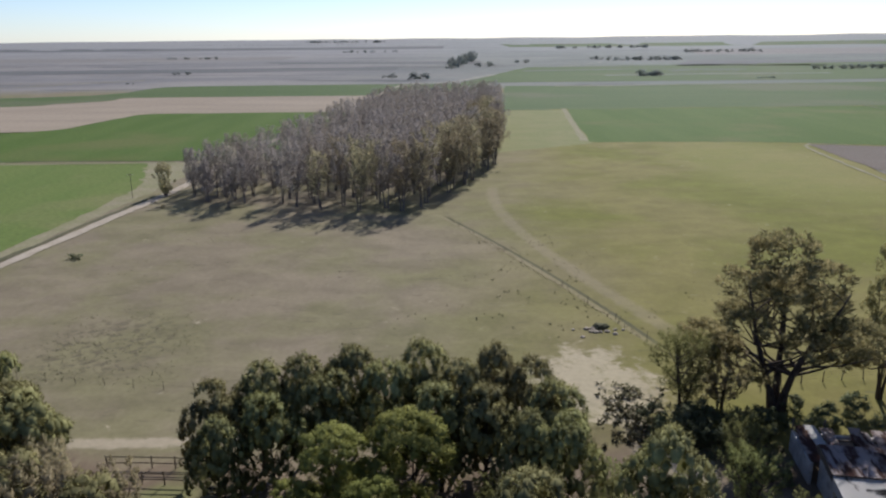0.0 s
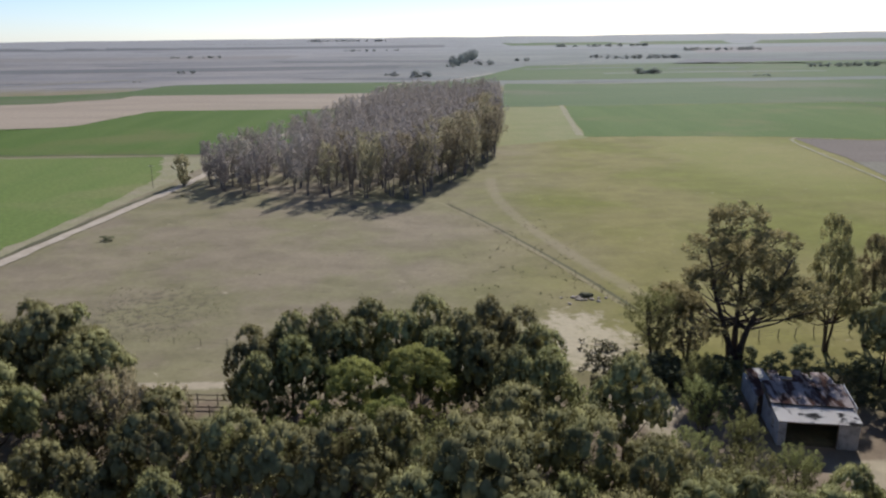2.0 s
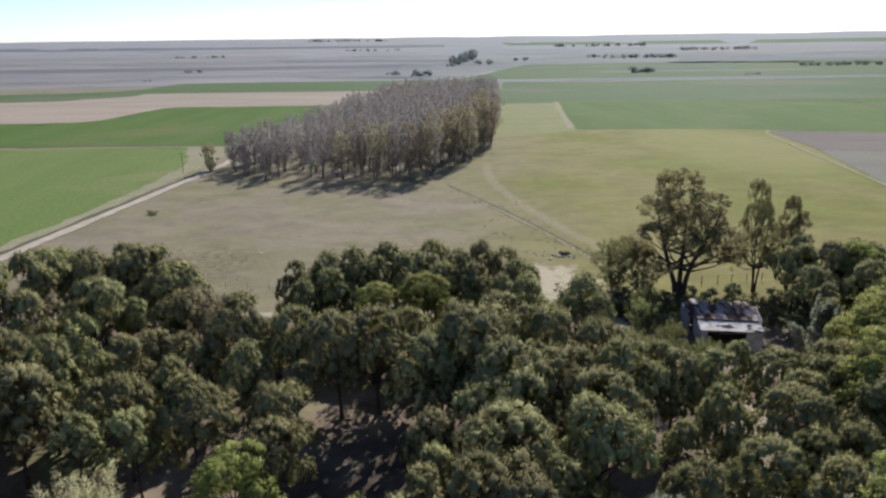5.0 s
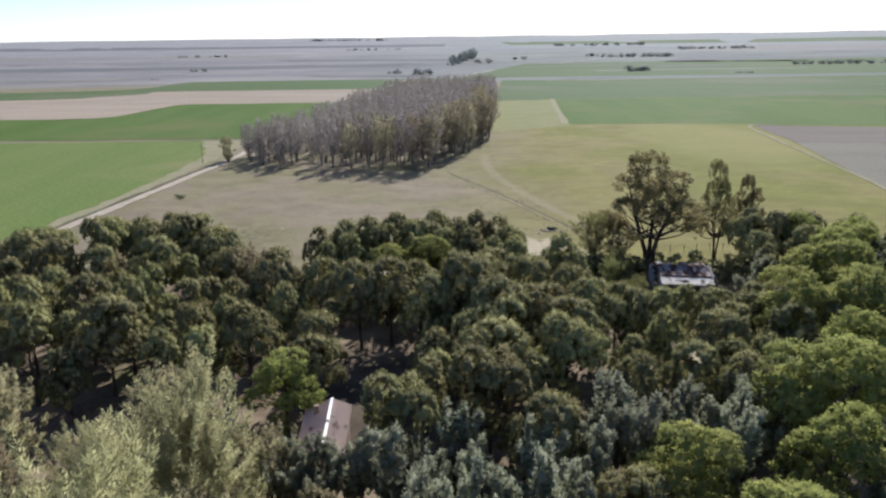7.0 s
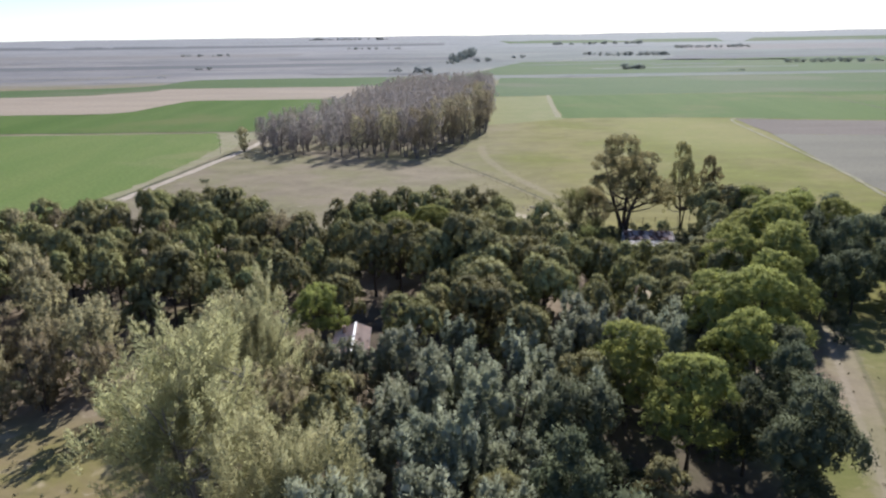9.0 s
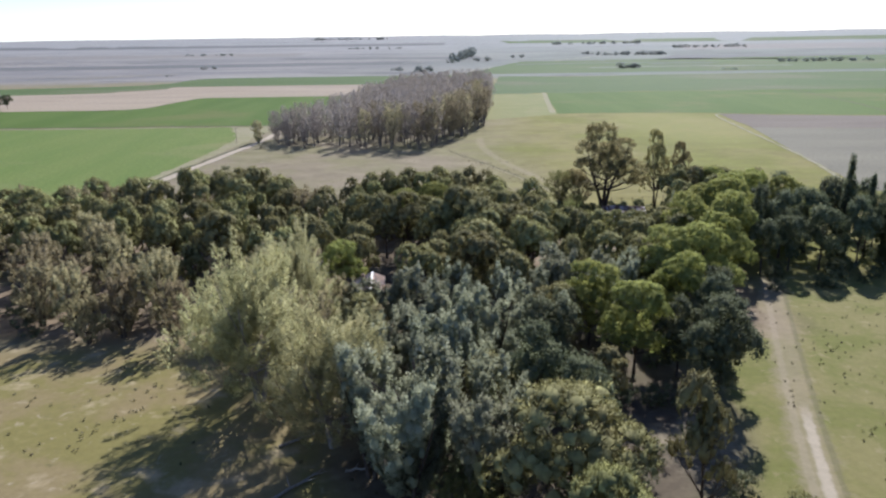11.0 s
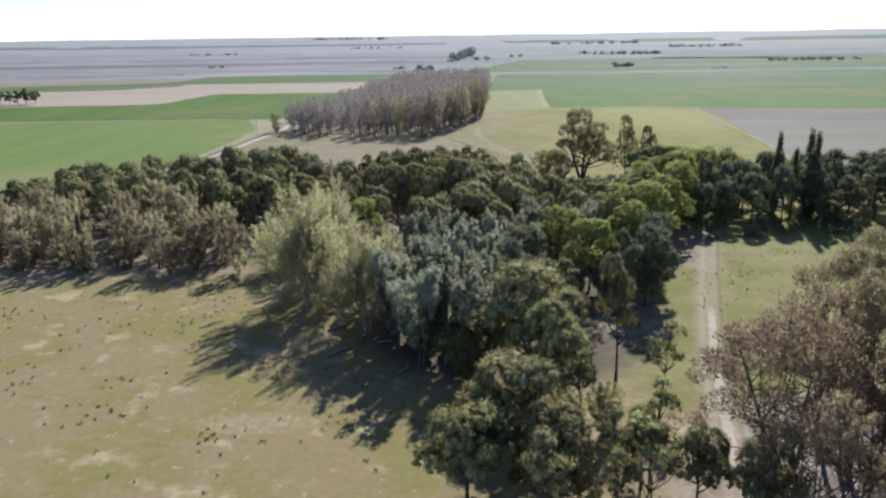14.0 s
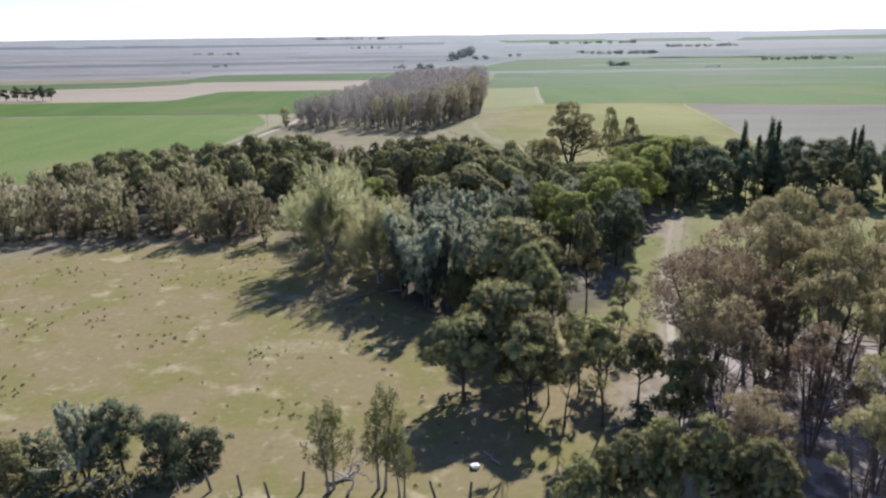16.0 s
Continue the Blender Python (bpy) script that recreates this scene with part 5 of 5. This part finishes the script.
# ---- fences and small things ----
def post_mesh(h, r, seed):
    rnd = random.Random(seed)
    verts, faces = [], []
    pts = [np.array((rnd.uniform(-0.012, 0.012) * i, rnd.uniform(-0.012, 0.012) * i, h * i / 3 - 0.1)) for i in range(4)]
    tube(verts, faces, pts, [r * 1.1, r, r * 0.95, r * 0.8], 7)
    me = bpy.data.meshes.new("post")
    me.from_pydata(verts, [], faces)
    me.materials.append(M_POST)
    return me


THIN = [post_mesh(1.2, 0.032, 60 + k) for k in range(3)]
POSTS = [post_mesh(1.55, 0.065, k) for k in range(4)]


def fence(a, b, gap, label, wires=(0.5, 0.9, 1.25), thick=0.012, rails=False, posts=None):
    """Posts from a to b with wires or rails between them."""
    rnd = random.Random(str(a))
    root = tagged(new("fence"), label, "fence")
    a, b = Vector((*a, 0)), Vector((*b, 0))
    n = max(1, round((b - a).length / gap))
    ends = []
    for i in range(n + 1):
        p = a.lerp(b, i / n) + Vector((rnd.uniform(-0.1, 0.1), rnd.uniform(-0.1, 0.1), 0))
        ob = new("post", rnd.choice(posts or POSTS))
        ob.parent = root
        ob.matrix_basis = pose(p.x, p.y, 0, rnd.uniform(-5, 5), rnd.uniform(-5, 5), rnd.uniform(0, 360))
        ends.append(p)
    for z in wires:
        verts, faces = [], []
        tube(verts, faces, [np.array((p.x, p.y, z + rnd.uniform(-0.04, 0.04))) for p in ends], [thick] * len(ends), 4)
        link_mesh("rail" if rails else "wire", verts, faces, M_POST).parent = root


fence((37, 79.5), (63, 82.5), 2.6, "old post and wire fence along the pasture")
fence((-60, 83.5), (-26, 79), 4.0, "post and wire fence of the pasture", (0.5, 0.9), 0.006, posts=THIN)
fence((-33, 63.2), (-24, 63), 2.2, "weathered wooden rail fence by the lane", (0.55, 1.15), 0.07, True)
fence((-33, 60.5), (-24, 60.2), 2.2, "weathered wooden rail fence by the lane", (0.55, 1.15), 0.07, True)
fence((0.5, 165), (27.5, 94), 7.5, "thin wire fence across the pasture", (0.5, 0.9), 0.006, posts=THIN)
TALL = [post_mesh(2.2, 0.14, 20 + k) for k in range(4)]
rnd = random.Random(77)
for x, y, tilt in ((-26.3, -88.5, 14), (-23.2, -88.8, 10), (-20.2, -89.5, 6), (-14.8, -88.8, -8), (-17.4, -90.5, 9), (-30, -90, 12), (-2.5, -90.5, 15), (0.5, -91, -6)):
    ob = tagged(new("corral_post", rnd.choice(TALL)), "leaning weathered corral post", "post", "corral posts")
    ob.matrix_basis = pose(x, y, 0, rnd.uniform(-6, 6), -tilt, rnd.uniform(0, 30))


def pole(x, y):
    root = tagged(new("utility_pole"), "slim wooden utility pole beside the dirt road", "pole", "utility poles")
    root.matrix_basis = pose(x, y, 0)
    verts, faces = [], []
    tube(verts, faces, [np.array((0, 0, z)) for z in (-0.2, 2.5, 5, 6.6)], [0.09, 0.08, 0.07, 0.06], 8)
    link_mesh("shaft", verts, faces, M_POST, True).parent = root
    part("crossarm", block((-0.7, -0.05, 6.1), (0.7, 0.05, 6.2), 0.01), M_POST, root)
    for k in (-0.6, 0.6):
        part("insulator", block((k - 0.05, -0.05, 6.2), (k + 0.05, 0.05, 6.34), 0.02), M_SHEET_PALE, root)


pole(-81.6, 190)


def dead_tree(x, y, h, seed, turn):
    """A bleached dead tree of bare forked branches."""
    rnd = np.random.default_rng(seed)
    root = tagged(new("dead_tree"), "bleached bare dead tree with twisted branches", "tree", "dead trees")
    root.matrix_basis = pose(x, y, 0, 0, 0, turn)

    def grow(p, d, length, r, depth, verts, faces):
        pts, q = [p], p
        for i in range(4):
            d = d + 0.22 * rnd.normal(size=3)
            d = d / np.linalg.norm(d)
            q = q + d * length / 4
            pts.append(q)
        tube(verts, faces, pts, [r * (1 - 0.17 * i) for i in range(5)], 6)
        if depth:
            for k in range(3):
                e = d + 0.8 * rnd.normal(size=3)
                e[2] = abs(e[2]) * 0.7
                grow(pts[2 + k % 3], e / np.linalg.norm(e), length * 0.62, r * 0.5, depth - 1, verts, faces)

    verts, faces = [], []
    grow(np.array((0, 0, -0.1)), np.array((0.2, 0, 1.0)), h * 0.5, 0.16, 0, verts, faces)
    link_mesh("trunk", verts, faces, B_DEAD, True).parent = root
    for k in range(4):
        verts, faces = [], []
        e = np.array((math.cos(k * 1.7), math.sin(k * 1.7), 0.7))
        grow(np.array((0.05, 0, h * 0.3)), e / np.linalg.norm(e), h * 0.45, 0.09, 2, verts, faces)
        link_mesh("branch", verts, faces, B_DEAD, True).parent = root


dead_tree(-37.5, -87.5, 5.0, 4, 20)
dead_tree(-33, -90, 4.0, 6, 140)
dead_tree(-10.5, -89.5, 5.5, 8, 60)


def tufts(name, places, size, mat, label, seed, blades=9):
    """Weeds and tufts standing in the turf, joined."""
    rnd = np.random.default_rng(seed)
    c = np.array(places)
    c = np.column_stack((c, np.full(len(c), 0.05)))
    r = size * (0.4 + 0.9 * rnd.random(len(c)))
    v, nor = leaves(rnd, c, r, blades, size * 0.9, size * 0.6, 0.6, 0.0, 0.1)
    v[:, 2] = np.maximum(v[:, 2], 0.0)
    ob = new(name, triangles(name, (v, nor), mat))
    return tagged(ob, label, "weeds", kind="stuff")


def spots(seed, n, x0, x1, y0, y1, clump=0.0):
    rnd = random.Random(seed)
    out = []
    while len(out) < n:
        x, y = rnd.uniform(x0, x1), rnd.uniform(y0, y1)
        k = rnd.randint(2, 9) if clump and rnd.random() < 0.5 else 1
        out += [(x + rnd.gauss(0, clump), y + rnd.gauss(0, clump)) for _ in range(k)]
    return out


tufts("weed_tufts", spots(1, 560, -95, 0, -92, -6, 1.4), 0.25, L_WEED, "dark weed tufts dotted over the turf", 1)
tufts("weed_tufts", spots(2, 520, 38, 90, -38, 12, 1.8), 0.17, L_WEED, "dark weed tufts in the green meadow", 2)
tufts("weed_tufts", spots(3, 130, 6, 24, 96, 150, 1.2), 0.17, L_WEED, "dark tufts beside the pasture fence", 3)
tufts("weed_tufts", spots(4, 420, -55, -35, 82, 104, 1.3), 0.10, L_WEED, "low dark weeds in the dry pasture", 4)
tufts("weed_tufts", spots(5, 120, -75, 40, 100, 165, 2.5), 0.14, L_WEED, "sparse tufts over the dry pasture", 5)
tufts("weed_tufts", [(0.7 + 26.5 * k / 160 + random.Random(k).gauss(0, 0.35), 165 - 71 * k / 160) for k in range(160)], 0.13, L_WEED, "line of weeds under the wire fence", 6)
tufts("weed_tufts", spots(7, 260, 18, 32, 66, 78, 1.2), 0.5, L_WEED, "dark brush beneath the trees by the shed", 7)


def stone(seed, r):
    bm = bmesh.new()
    bmesh.ops.create_icosphere(bm, subdivisions=2, radius=r)
    for v in bm.verts:
        v.co *= 1 + 0.35 * noise.noise(v.co * (1.6 / r) + Vector((seed * 3.1, 0, 0)))
        v.co.z *= 0.55
    return bm


# a dark brush heap on pale dug earth
ob = tagged(new("brush_heap"), "dark heap of brush on pale dug earth", "heap")
ob.matrix_basis = pose(22, 98, 0)
part("heap", stone(3, 1.0), M_DITCH, ob).matrix_basis = pose(0, 0, 0.1) @ Matrix.Diagonal((1.3, 0.9, 1.1, 1))
for k in range(14):
    rnd = random.Random(k + 40)
    s_ = tagged(new("clod"), "pale clod of dug earth", "clod", "clods of earth")
    s_.matrix_basis = pose(22 + rnd.gauss(0, 2), 96.5 + rnd.gauss(0, 1.4), 0.05)
    part("lump", stone(k, 0.25 + 0.25 * rnd.random()), M_DIRT, s_)
sack = tagged(new("sack"), "small white plastic sack in the shade", "sack")
sack.matrix_basis = pose(1.2, -85.5, 0, 0, 0, 20)
part("bag", stone(8, 0.45), M_SHEET_PALE, sack).location.z = 0.2

# ---- distance ----
TAKEN.clear()
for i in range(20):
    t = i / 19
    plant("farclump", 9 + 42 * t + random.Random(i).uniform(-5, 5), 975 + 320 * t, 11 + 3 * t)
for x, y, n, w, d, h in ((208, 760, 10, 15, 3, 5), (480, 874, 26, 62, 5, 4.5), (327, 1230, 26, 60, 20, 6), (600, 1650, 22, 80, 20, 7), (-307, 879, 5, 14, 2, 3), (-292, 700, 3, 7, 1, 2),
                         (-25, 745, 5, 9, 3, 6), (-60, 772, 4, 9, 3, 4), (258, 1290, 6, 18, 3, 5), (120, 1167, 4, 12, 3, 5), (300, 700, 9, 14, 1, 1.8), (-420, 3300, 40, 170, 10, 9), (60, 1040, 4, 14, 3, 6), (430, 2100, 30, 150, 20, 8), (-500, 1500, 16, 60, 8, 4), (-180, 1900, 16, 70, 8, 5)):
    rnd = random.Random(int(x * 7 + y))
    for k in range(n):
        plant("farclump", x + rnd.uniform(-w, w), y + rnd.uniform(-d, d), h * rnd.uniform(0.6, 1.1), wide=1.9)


for k in range(9):
    rk = random.Random(500 + k)
    plant("belt", -306 + 5.4 * k + rk.uniform(-2, 2), 350 + rk.uniform(-6, 6), rk.uniform(7.5, 10), wide=1.15)


def log(x, y, length, r, turn, seed):
    rnd = np.random.default_rng(seed)
    ob = tagged(new("fallen_log"), "bleached fallen log under the willow", "log", "fallen logs")
    ob.matrix_basis = pose(x, y, r * 0.8, 0, 0, turn)
    verts, faces = [], []
    line = [np.array((length * (i / 5 - 0.5), 0.12 * rnd.normal(), 0.06 * rnd.random())) for i in range(6)]
    tube(verts, faces, line, [r * (1 - 0.09 * i) for i in range(6)], 8)
    link_mesh("stem", verts, faces, B_GREY, True).parent = ob
    for k in (2, 3, 4):
        verts, faces = [], []
        d = np.array((0.4, rnd.choice((-1, 1)) * 0.8, 0.35))
        tube(verts, faces, [line[k], line[k] + d * length * 0.12, line[k] + d * length * 0.22 + np.array((0.1, 0, 0.05))], [r * 0.45, r * 0.3, r * 0.1], 6)
        link_mesh("branch_stub", verts, faces, B_GREY, True).parent = ob


for k, (x, y, length, turn) in enumerate(((-16.5, -29, 4, 38), (-15, -37, 7, 52), (-9.5, -34.5, 2.5, 12), (-6.5, -43, 2.5, 70), (17, -78, 4, 40), (3, -84, 3, 120), (-11.5, -87.5, 2.6, 15))):
    log(x, y, length, 0.16, turn, k)
